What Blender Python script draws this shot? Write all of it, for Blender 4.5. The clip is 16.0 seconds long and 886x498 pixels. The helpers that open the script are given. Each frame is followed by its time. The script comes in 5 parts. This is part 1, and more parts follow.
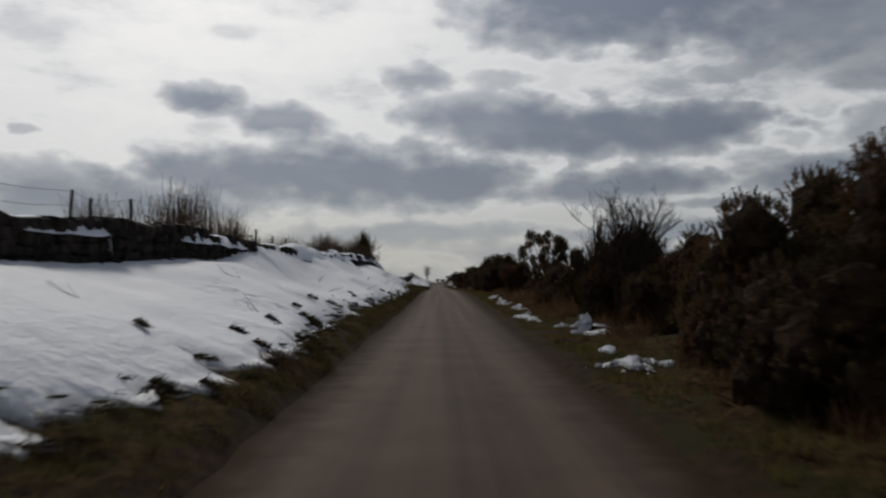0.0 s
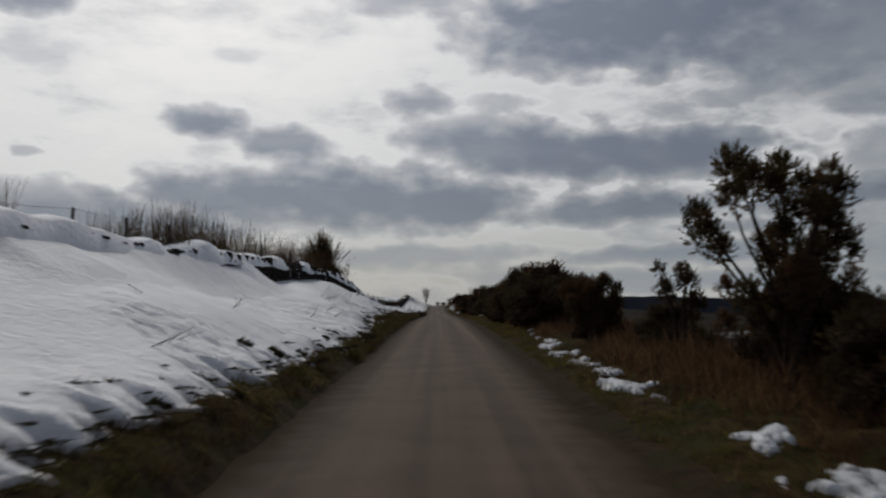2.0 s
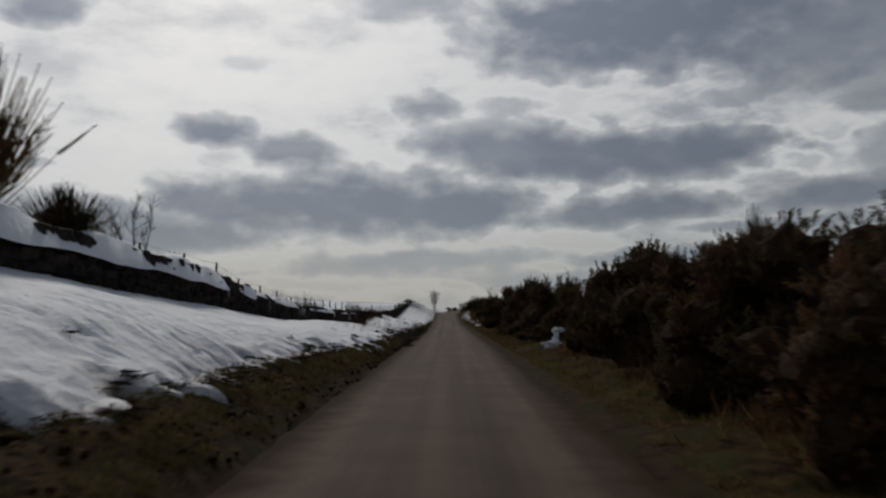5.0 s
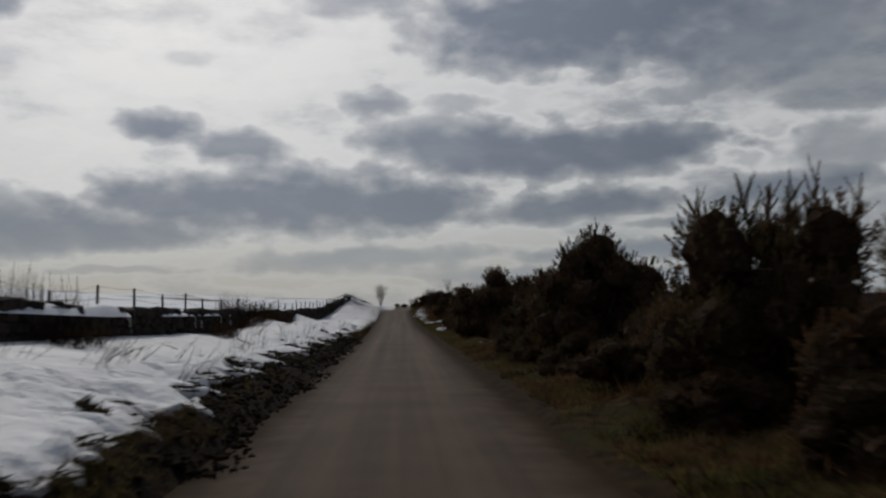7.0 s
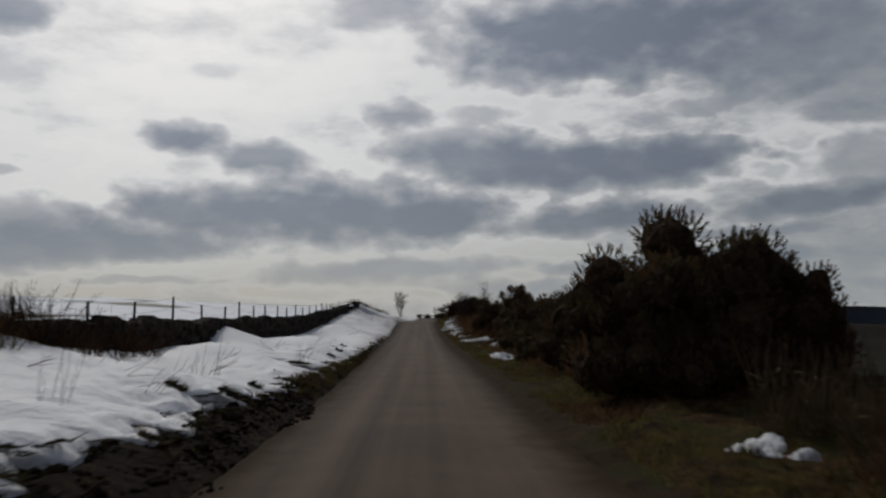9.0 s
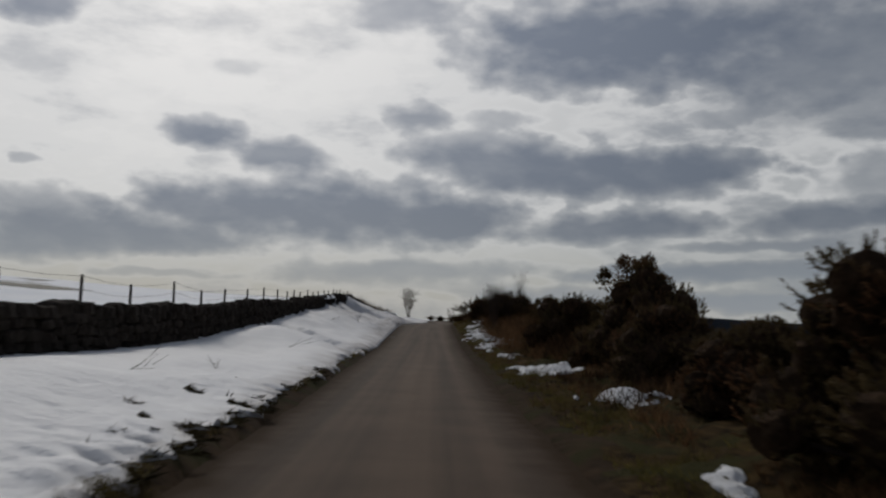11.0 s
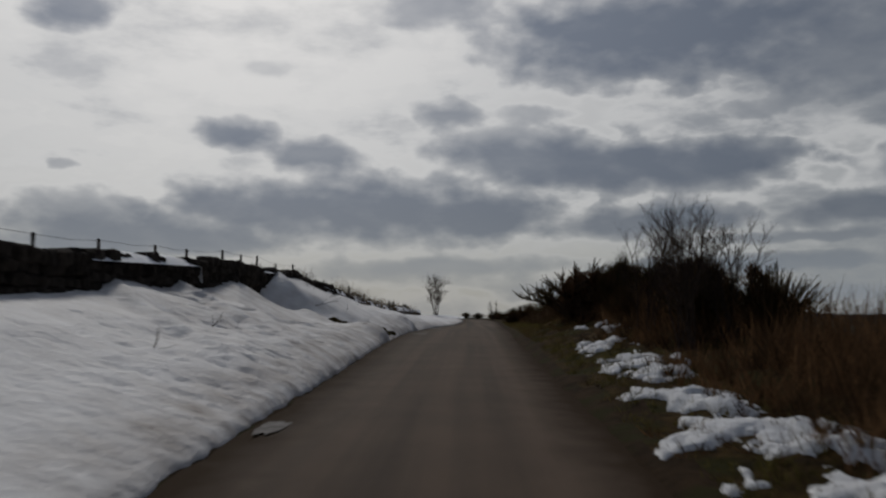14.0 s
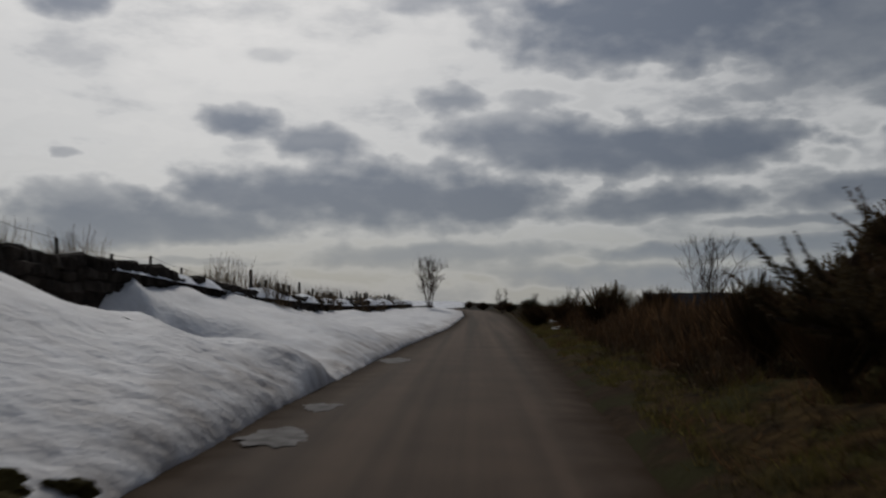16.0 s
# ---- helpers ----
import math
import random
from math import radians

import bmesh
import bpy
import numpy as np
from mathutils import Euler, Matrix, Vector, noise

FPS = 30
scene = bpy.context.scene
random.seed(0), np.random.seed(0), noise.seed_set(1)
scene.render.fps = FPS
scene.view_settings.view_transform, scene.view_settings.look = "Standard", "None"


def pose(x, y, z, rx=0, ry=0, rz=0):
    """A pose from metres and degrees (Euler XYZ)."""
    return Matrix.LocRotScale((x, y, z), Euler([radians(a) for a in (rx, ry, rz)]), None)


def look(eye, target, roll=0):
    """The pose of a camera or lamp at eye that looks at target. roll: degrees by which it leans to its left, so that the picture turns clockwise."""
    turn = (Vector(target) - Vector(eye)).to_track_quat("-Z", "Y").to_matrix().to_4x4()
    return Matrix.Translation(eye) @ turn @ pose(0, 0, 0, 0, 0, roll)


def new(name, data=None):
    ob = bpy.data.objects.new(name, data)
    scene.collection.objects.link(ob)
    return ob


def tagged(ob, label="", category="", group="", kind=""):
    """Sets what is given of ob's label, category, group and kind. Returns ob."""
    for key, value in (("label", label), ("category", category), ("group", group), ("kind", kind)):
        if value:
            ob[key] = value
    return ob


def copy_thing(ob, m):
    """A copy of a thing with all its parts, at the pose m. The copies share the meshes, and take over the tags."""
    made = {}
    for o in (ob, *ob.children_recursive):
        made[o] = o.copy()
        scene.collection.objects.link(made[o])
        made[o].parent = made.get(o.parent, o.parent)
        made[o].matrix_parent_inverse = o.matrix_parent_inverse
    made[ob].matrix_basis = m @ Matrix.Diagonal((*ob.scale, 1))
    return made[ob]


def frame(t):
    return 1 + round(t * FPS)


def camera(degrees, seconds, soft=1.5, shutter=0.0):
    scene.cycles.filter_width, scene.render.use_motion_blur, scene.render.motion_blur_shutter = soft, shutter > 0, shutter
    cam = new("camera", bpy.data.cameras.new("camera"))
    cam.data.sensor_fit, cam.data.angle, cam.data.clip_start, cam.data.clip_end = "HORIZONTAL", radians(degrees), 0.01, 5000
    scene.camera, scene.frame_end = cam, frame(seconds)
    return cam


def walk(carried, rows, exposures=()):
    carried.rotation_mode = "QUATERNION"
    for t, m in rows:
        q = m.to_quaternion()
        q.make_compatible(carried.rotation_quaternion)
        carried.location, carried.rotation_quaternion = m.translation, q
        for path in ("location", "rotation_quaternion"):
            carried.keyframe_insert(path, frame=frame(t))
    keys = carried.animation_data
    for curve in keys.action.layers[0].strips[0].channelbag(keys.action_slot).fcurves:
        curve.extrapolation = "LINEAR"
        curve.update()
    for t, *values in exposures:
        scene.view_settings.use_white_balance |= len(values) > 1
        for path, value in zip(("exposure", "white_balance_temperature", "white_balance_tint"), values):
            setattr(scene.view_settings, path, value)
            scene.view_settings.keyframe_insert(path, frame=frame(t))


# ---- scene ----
# A car drives along a straight single-track lane past melting snow drifts.
cam = camera(52, 16.0, soft=2.3, shutter=0.25)
walk(cam, [
    (0.0, pose(-0.216, 3.75, 1.308, 91.652, -0.399, -0.270)),
    (0.5, pose(-0.159, 10.56, 1.280, 91.575, 0.332, -0.496)),
    (1.0, pose(-0.081, 17.39, 1.285, 92.162, 0.462, -0.630)),
    (1.5, pose(-0.041, 24.25, 1.300, 92.214, -0.346, -0.679)),
    (2.0, pose(0.010, 30.97, 1.277, 93.086, -0.556, -0.215)),
    (2.5, pose(0.038, 37.70, 1.230, 92.690, 0.331, -0.128)),
    (3.0, pose(0.100, 44.35, 1.243, 93.222, 0.344, 0.089)),
    (3.5, pose(0.131, 50.97, 1.263, 92.811, 0.184, 0.078)),
    (4.0, pose(0.144, 57.56, 1.324, 93.036, 0.569, 0.316)),
    (6.5, pose(0.127, 90.29, 1.161, 93.457, -0.735, 0.335)),
    (7.0, pose(0.075, 96.78, 1.082, 93.131, 0.739, -2.730)),
    (7.5, pose(0.069, 103.17, 1.016, 92.440, 0.506, -3.031)),
    (8.0, pose(0.055, 109.46, 0.932, 92.452, 0.274, -2.637)),
    (8.5, pose(-0.008, 115.55, 0.840, 92.447, 1.168, -1.892)),
    (9.0, pose(0.060, 121.50, 0.736, 93.879, 0.396, -1.306)),
    (11.5, pose(0.112, 150.99, 0.465, 94.065, -2.056, -0.322)),
    (12.0, pose(0.143, 156.81, 0.432, 94.017, -1.598, 0.772)),
    (12.5, pose(0.115, 162.57, 0.393, 93.991, -0.232, 1.547)),
    (13.0, pose(0.056, 168.35, 0.380, 93.740, 0.854, 1.603)),
    (13.5, pose(-0.035, 174.19, 0.390, 93.402, 0.011, 1.474)),
    (14.0, pose(-0.102, 180.01, 0.419, 93.812, -0.766, 1.649)),
    (14.5, pose(-0.146, 185.70, 0.544, 92.967, 0.519, 1.620)),
    (15.0, pose(-0.264, 191.29, 0.676, 92.781, 0.708, 2.104)),
    (15.5, pose(-0.160, 196.27, 0.751, 92.734, 0.642, 2.115)),
    (16.0, pose(-0.017, 200.93, 0.861, 92.904, -0.325, 1.903))
], exposures=[(0.0, 0.0), (3.5, -0.12), (7.0, -0.18), (8.0, -0.08), (9.0, -0.12), (11.5, -0.2), (12.5, -0.38), (16.0, -0.32)])

# ---------------------------------------------------------------- sky, sun
SUN_AZ, SUN_EL = -16.0, 34.0          # degrees: to the left of straight ahead, above the horizon


def build_sky():
    w = bpy.data.worlds.new("overcast_sky")
    scene.world = w
    w.use_nodes = True
    nt = w.node_tree
    nt.nodes.clear()

    def node(kind, **kw):
        n = nt.nodes.new(kind)
        if "operation" in kw:
            n.operation = kw["operation"]
        if "use_clamp" in kw:
            n.use_clamp = kw["use_clamp"]
        if "data_type" in kw:
            n.data_type = kw["data_type"]
        if "blend_type" in kw:
            n.blend_type = kw["blend_type"]
        if "interpolation_type" in kw:
            n.interpolation_type = kw["interpolation_type"]
        if "vector_type" in kw:
            n.vector_type = kw["vector_type"]
        if "sky_type" in kw:
            n.sky_type, n.sun_disc = kw["sky_type"], kw["sun_disc"]
            n.sun_elevation, n.sun_rotation = kw["sun_elevation"], kw["sun_rotation"]
        return n

    def math_node(op, a, b=None, clamp=False):
        n = node("ShaderNodeMath", operation=op, use_clamp=clamp)
        for i, v in enumerate((a, b)):
            if v is None:
                continue
            if isinstance(v, (int, float)):
                n.inputs[i].default_value = v
            else:
                nt.links.new(v, n.inputs[i])
        return n.outputs[0]

    def mix(f, a, b, blend="MIX"):
        n = node("ShaderNodeMix", data_type="RGBA", blend_type=blend)
        for sock, v in ((n.inputs[0], f), (n.inputs[6], a), (n.inputs[7], b)):
            if isinstance(v, (int, float)):
                sock.default_value = v
            elif isinstance(v, tuple):
                sock.default_value = (*v, 1)
            else:
                nt.links.new(v, sock)
        return n.outputs[2]

    def smooth(v, lo, hi, to0=0.0, to1=1.0):
        n = node("ShaderNodeMapRange", interpolation_type="SMOOTHSTEP")
        nt.links.new(v, n.inputs[0])
        for i, x in enumerate((lo, hi, to0, to1)):
            n.inputs[i + 1].default_value = x
        return n.outputs[0]

    tc = node("ShaderNodeTexCoord")
    sep = node("ShaderNodeSeparateXYZ")
    nt.links.new(tc.outputs["Generated"], sep.inputs[0])
    az = math_node("MULTIPLY", math_node("ARCTAN2", sep.outputs[0], sep.outputs[1]), 180 / math.pi)
    el = math_node("MULTIPLY", math_node("ARCSINE", sep.outputs[2]), 180 / math.pi)
    comb = node("ShaderNodeCombineXYZ")
    nt.links.new(az, comb.inputs[0])
    nt.links.new(el, comb.inputs[1])
    flat = comb.outputs[0]

    def noise_tex(scale, detail, rough, stretch, seed):
        m = node("ShaderNodeMapping")
        m.inputs["Scale"].default_value = (1, stretch, 1)
        m.inputs["Location"].default_value = (seed, seed * 1.7, seed)
        nt.links.new(flat, m.inputs[0])
        n = node("ShaderNodeTexNoise")
        n.inputs["Scale"].default_value, n.inputs["Detail"].default_value, n.inputs["Roughness"].default_value = scale, detail, rough
        nt.links.new(m.outputs[0], n.inputs["Vector"])
        return n

    # cloud edges wander: the flat sky coordinates are pushed about by noise
    warp = noise_tex(0.34, 4, 0.5, 1.8, 3.1)
    off = node("ShaderNodeVectorMath", operation="SUBTRACT")
    nt.links.new(warp.outputs["Color"], off.inputs[0])
    off.inputs[1].default_value = (0.5, 0.5, 0.5)
    mul = node("ShaderNodeVectorMath", operation="MULTIPLY")
    nt.links.new(off.outputs[0], mul.inputs[0])
    mul.inputs[1].default_value = (3.0, 1.0, 0)
    add = node("ShaderNodeVectorMath", operation="ADD")
    nt.links.new(flat, add.inputs[0])
    nt.links.new(mul.outputs[0], add.inputs[1])

    # stratocumulus masses: azimuth, elevation, half width, half height, tilt (degrees), weight
    clouds = [(-14.6, 10.5, 2.8, 1.07, -4, 0.85), (-9.6, 9.5, 3.3, 1.07, 0, 0.75), (-7.3, 6.2, 11.4, 2.35, 0, 1.0), (-14.5, 6.0, 5.0, 1.2, -2, 0.8),
              (0.8, 5.8, 5.8, 1.5, 0, 0.9), (11.0, 5.6, 6.3, 1.05, 4, 0.88), (-1.5, 12.1, 2.4, 1.07, 0, 0.7), (3.8, 12.4, 2.7, 0.6, 0, 0.4),
              (5.2, 9.2, 7.9, 1.85, -2, 0.82), (12.9, 9.0, 7.9, 1.8, 2, 0.95), (17.0, 9.6, 3.2, 0.93, 0, 0.6), (2.0, 10.8, 4.3, 1.07, 0, 0.45),
              (11.7, 17.0, 11.4, 3.4, 2, 0.92), (23.4, 15.6, 8.2, 3.9, 0, 0.68), (9.5, 14.8, 5.4, 0.8, 0, 0.6), (23.4, 6.1, 6.4, 1.0, 3, 0.8),
              (-22.1, 4.1, 8.2, 1.8, 4, 0.85), (-16.8, 3.8, 5.4, 0.96, 0, 0.75), (-23.6, 5.5, 4.3, 1.3, 0, 0.6), (-2.0, 2.6, 9.6, 0.8, 2, 0.6),
              (-16.7, 1.9, 4.6, 0.32, 0, 0.4), (-24.5, 17.0, 2.7, 1.2, 0, 0.8), (-2.7, 18.7, 4.3, 1.36, 0, 0.6), (-12.9, 14.7, 1.5, 0.5, 0, 0.3),
              (-24.7, 8.2, 1.2, 0.43, 0, 0.5), (26.7, 8.4, 4.3, 2.1, 0, 0.4), (12.9, 2.7, 4.6, 0.54, 3, 0.6), (19.8, 4.6, 6.8, 0.43, 2, 0.65),
              (16.1, 12.1, 7.9, 0.7, 6, 0.3), (2.6, 1.6, 10.7, 0.5, 0, 0.3), (19.2, 3.1, 9.3, 0.75, 2, 0.75), (17.0, 1.2, 15.0, 0.9, 1, 0.72)]
    ragged = noise_tex(0.40, 5, 0.48, 1.7, 12.7)
    ragged = math_node("MULTIPLY", math_node("SUBTRACT", ragged.outputs["Fac"], 0.5), 1.15)
    dens = None
    for a, e, rx, ry, tilt, weight in clouds:
        m = node("ShaderNodeMapping", vector_type="TEXTURE")
        m.inputs["Location"].default_value = (a, e, 0)
        m.inputs["Rotation"].default_value = (0, 0, radians(tilt))
        m.inputs["Scale"].default_value = (rx, ry, 1)
        nt.links.new(add.outputs[0], m.inputs[0])
        ln = node("ShaderNodeVectorMath", operation="LENGTH")
        nt.links.new(m.outputs[0], ln.inputs[0])
        d = smooth(math_node("ADD", ln.outputs["Value"], ragged), 1.42, 0.36, 0.0, min(weight * 1.12, 1.0))
        dens = d if dens is None else math_node("SUBTRACT", math_node("ADD", dens, d), math_node("MULTIPLY", dens, d))
    # thin broken cover everywhere else
    thin = noise_tex(0.11, 7, 0.6, 2.6, 8.4)
    cover = smooth(thin.outputs["Fac"], 0.42, 0.72, 0.0, 0.42)
    side = smooth(az, 4.0, 26.0, 0.0, 0.5)
    high = smooth(el, 9.0, 13.0, 0.0, 1.0)
    cover = math_node("ADD", cover, math_node("MULTIPLY", side, high))
    cover = math_node("ADD", cover, math_node("MULTIPLY", smooth(az, 7.0, 22.0, 0.0, 0.3), smooth(el, 8.0, 5.0)))
    # far from the view: more of the same cloud
    wide = noise_tex(0.035, 6, 0.55, 1.8, 21.0)
    away = smooth(math_node("ABSOLUTE", az), 32.0, 50.0)
    above = smooth(el, 19.0, 30.0)
    out = math_node("MAXIMUM", away, above)
    cover = math_node("ADD", cover, math_node("MULTIPLY", out, smooth(wide.outputs["Fac"], 0.34, 0.56, 0.4, 0.95)))
    dens = math_node("MAXIMUM", dens, cover)
    fine = noise_tex(0.4, 4, 0.5, 2.2, 5.5)
    dens = math_node("ADD", dens, math_node("MULTIPLY", math_node("SUBTRACT", fine.outputs["Fac"], 0.5), 0.30), clamp=True)

    # glow of the hidden sun
    sx = math_node("SUBTRACT", az, SUN_AZ)
    sy = math_node("SUBTRACT", el, SUN_EL)
    rr = math_node("SQRT", math_node("ADD", math_node("MULTIPLY", sx, sx), math_node("MULTIPLY", sy, sy)))
    glow = smooth(rr, 48.0, 6.0)
    low = smooth(el, 6.5, 0.0)
    gap = mix(glow, (0.42, 0.43, 0.44), (0.97, 0.955, 0.94))
    gap = mix(low, gap, (0.37, 0.38, 0.37))
    body_col = mix(glow, (0.118, 0.138, 0.178), (0.235, 0.268, 0.335))
    body_col = mix(low, body_col, (0.215, 0.255, 0.31))
    rim = math_node("MULTIPLY", smooth(dens, 0.02, 0.2), smooth(dens, 0.5, 0.2))
    rim = math_node("MULTIPLY", rim, smooth(el, 3.0, 8.0, 0.15, 0.5))
    gap = mix(rim, gap, (0.9, 0.89, 0.87))
    cloud_col = mix(dens, gap, body_col)
    sky = node("ShaderNodeTexSky", sky_type="NISHITA", sun_disc=False, sun_elevation=radians(SUN_EL), sun_rotation=radians(SUN_AZ))
    clear = mix(1.0, sky.outputs[0], (0.1, 0.1, 0.1), "MULTIPLY")
    total = mix(0.95, clear, cloud_col)
    bg = node("ShaderNodeBackground")
    nt.links.new(total, bg.inputs[0])
    bg.inputs[1].default_value = 1.0
    o = node("ShaderNodeOutputWorld")
    nt.links.new(bg.outputs[0], o.inputs[0])


build_sky()
sun = new("sun", bpy.data.lights.new("sun", "SUN"))
sun.data.energy, sun.data.angle, sun.data.color = 1.5, radians(10), (1.0, 0.96, 0.9)
_a, _e = radians(SUN_AZ), radians(SUN_EL)
sun.matrix_world = look(Vector((math.sin(_a) * math.cos(_e), math.cos(_a) * math.cos(_e), math.sin(_e))) * 50, (0, 0, 0))


# ---------------------------------------------------------------- materials
def material(name, dark, light, scale=4.0, rough=0.9, bump=0.2, bump_scale=30.0, third=None, third_scale=0.6, per_object=0.0, gloss=0.25,
             third_lo=0.5, third_hi=0.62, bump_dist=0.02, island=0.0):
    m = bpy.data.materials.new(name)
    m.use_nodes = True
    nt = m.node_tree
    b = nt.nodes["Principled BSDF"]
    b.inputs["Roughness"].default_value = rough
    b.inputs["Specular IOR Level"].default_value = gloss
    tc = nt.nodes.new("ShaderNodeNewGeometry")

    def noise_of(s, detail=6):
        n = nt.nodes.new("ShaderNodeTexNoise")
        n.inputs["Scale"].default_value, n.inputs["Detail"].default_value = s, detail
        nt.links.new(tc.outputs["Position"], n.inputs["Vector"])
        return n.outputs["Fac"]

    ramp = nt.nodes.new("ShaderNodeValToRGB")
    ramp.color_ramp.elements[0].position, ramp.color_ramp.elements[1].position = 0.32, 0.7
    ramp.color_ramp.elements[0].color, ramp.color_ramp.elements[1].color = (*dark, 1), (*light, 1)
    nt.links.new(noise_of(scale), ramp.inputs[0])
    col = ramp.outputs[0]
    if third:
        mr = nt.nodes.new("ShaderNodeMapRange")
        mr.inputs[1].default_value, mr.inputs[2].default_value = third_lo, third_hi
        nt.links.new(noise_of(third_scale, 4), mr.inputs[0])
        mx = nt.nodes.new("ShaderNodeMix")
        mx.data_type = "RGBA"
        nt.links.new(mr.outputs[0], mx.inputs[0])
        nt.links.new(col, mx.inputs[6])
        mx.inputs[7].default_value = (*third, 1)
        col = mx.outputs[2]
    if per_object or island:
        hsv = nt.nodes.new("ShaderNodeHueSaturation")
        mr = nt.nodes.new("ShaderNodeMapRange")
        amount = per_object or island
        mr.inputs[3].default_value, mr.inputs[4].default_value = 1 - amount, 1 + amount
        if per_object:
            info = nt.nodes.new("ShaderNodeObjectInfo")
            nt.links.new(info.outputs["Random"], mr.inputs[0])
        else:
            nt.links.new(tc.outputs["Random Per Island"], mr.inputs[0])
        nt.links.new(mr.outputs[0], hsv.inputs["Value"])
        nt.links.new(col, hsv.inputs["Color"])
        col = hsv.outputs[0]
    nt.links.new(col, b.inputs["Base Color"])
    if bump:
        bp = nt.nodes.new("ShaderNodeBump")
        bp.inputs["Strength"].default_value, bp.inputs["Distance"].default_value = bump, bump_dist
        nt.links.new(noise_of(bump_scale, 8), bp.inputs["Height"])
        nt.links.new(bp.outputs[0], b.inputs["Normal"])
    return m


M_SNOW = material("snow", (0.78, 0.79, 0.82), (0.86, 0.86, 0.87), scale=1.3, rough=0.75, bump=0.7, bump_scale=9.0, bump_dist=0.05)
M_SNOW_FIELD = material("field_snow", (0.74, 0.76, 0.8), (0.84, 0.85, 0.87), scale=0.4, rough=0.8, bump=0.3, third=(0.10, 0.09, 0.06),
                        third_scale=0.09, third_lo=0.58, third_hi=0.64)
M_ASPHALT = material("asphalt", (0.071, 0.0475, 0.0325), (0.092, 0.0620, 0.0425), scale=0.9, rough=0.85, bump=0.5, bump_scale=90.0, bump_dist=0.01)
M_ASPHALT.node_tree.nodes["Principled BSDF"].inputs["Specular IOR Level"].default_value = 0.06


def wheel_tracks(m):
    """Long faint streaks along the lane, paler where tyres run."""
    nt = m.node_tree
    b = nt.nodes["Principled BSDF"]
    col = b.inputs["Base Color"].links[0].from_socket
    geo = nt.nodes.new("ShaderNodeNewGeometry")
    mp = nt.nodes.new("ShaderNodeMapping")
    mp.inputs["Scale"].default_value = (2.1, 0.022, 1)
    n = nt.nodes.new("ShaderNodeTexNoise")
    n.inputs["Scale"].default_value, n.inputs["Detail"].default_value = 1.0, 5
    mr = nt.nodes.new("ShaderNodeMapRange")
    mr.inputs[1].default_value, mr.inputs[2].default_value, mr.inputs[3].default_value, mr.inputs[4].default_value = 0.3, 0.7, 0.64, 1.4
    mx = nt.nodes.new("ShaderNodeMix")
    mx.data_type, mx.blend_type = "RGBA", "MULTIPLY"
    mx.inputs[0].default_value = 1.0
    nt.links.new(geo.outputs["Position"], mp.inputs[0])
    nt.links.new(mp.outputs[0], n.inputs["Vector"])
    nt.links.new(n.outputs["Fac"], mr.inputs[0])
    nt.links.new(col, mx.inputs[6])
    nt.links.new(mr.outputs[0], mx.inputs[7])
    # soil washed over the edges of the tarmac
    att = nt.nodes.new("ShaderNodeAttribute")
    att.attribute_name = "across"
    n2 = nt.nodes.new("ShaderNodeTexNoise")
    n2.inputs["Scale"].default_value, n2.inputs["Detail"].default_value = 2.2, 6
    nt.links.new(geo.outputs["Position"], n2.inputs["Vector"])
    ad = nt.nodes.new("ShaderNodeMath")
    ad.operation = "MULTIPLY_ADD"
    ad.inputs[1].default_value = 0.35
    nt.links.new(n2.outputs["Fac"], ad.inputs[0])
    nt.links.new(att.outputs["Fac"], ad.inputs[2])
    m2 = nt.nodes.new("ShaderNodeMapRange")
    m2.inputs[1].default_value, m2.inputs[2].default_value = 0.76, 1.12
    nt.links.new(ad.outputs[0], m2.inputs[0])
    mx2 = nt.nodes.new("ShaderNodeMix")
    mx2.data_type = "RGBA"
    nt.links.new(m2.outputs[0], mx2.inputs[0])
    nt.links.new(mx.outputs[2], mx2.inputs[6])
    mx2.inputs[7].default_value = (0.040, 0.0255, 0.0150, 1)
    nt.links.new(mx2.outputs[2], b.inputs["Base Color"])
    sp = nt.nodes.new("ShaderNodeMapRange")
    sp.inputs[3].default_value, sp.inputs[4].default_value = 0.065, 0.012
    nt.links.new(m2.outputs[0], sp.inputs[0])
    nt.links.new(sp.outputs[0], b.inputs["Specular IOR Level"])


wheel_tracks(M_ASPHALT)
M_DRIFT = material("drift_snow", (0.80, 0.79, 0.79), (0.88, 0.87, 0.86), scale=1.3, rough=0.75, bump=0.7, bump_scale=8.0, bump_dist=0.05)


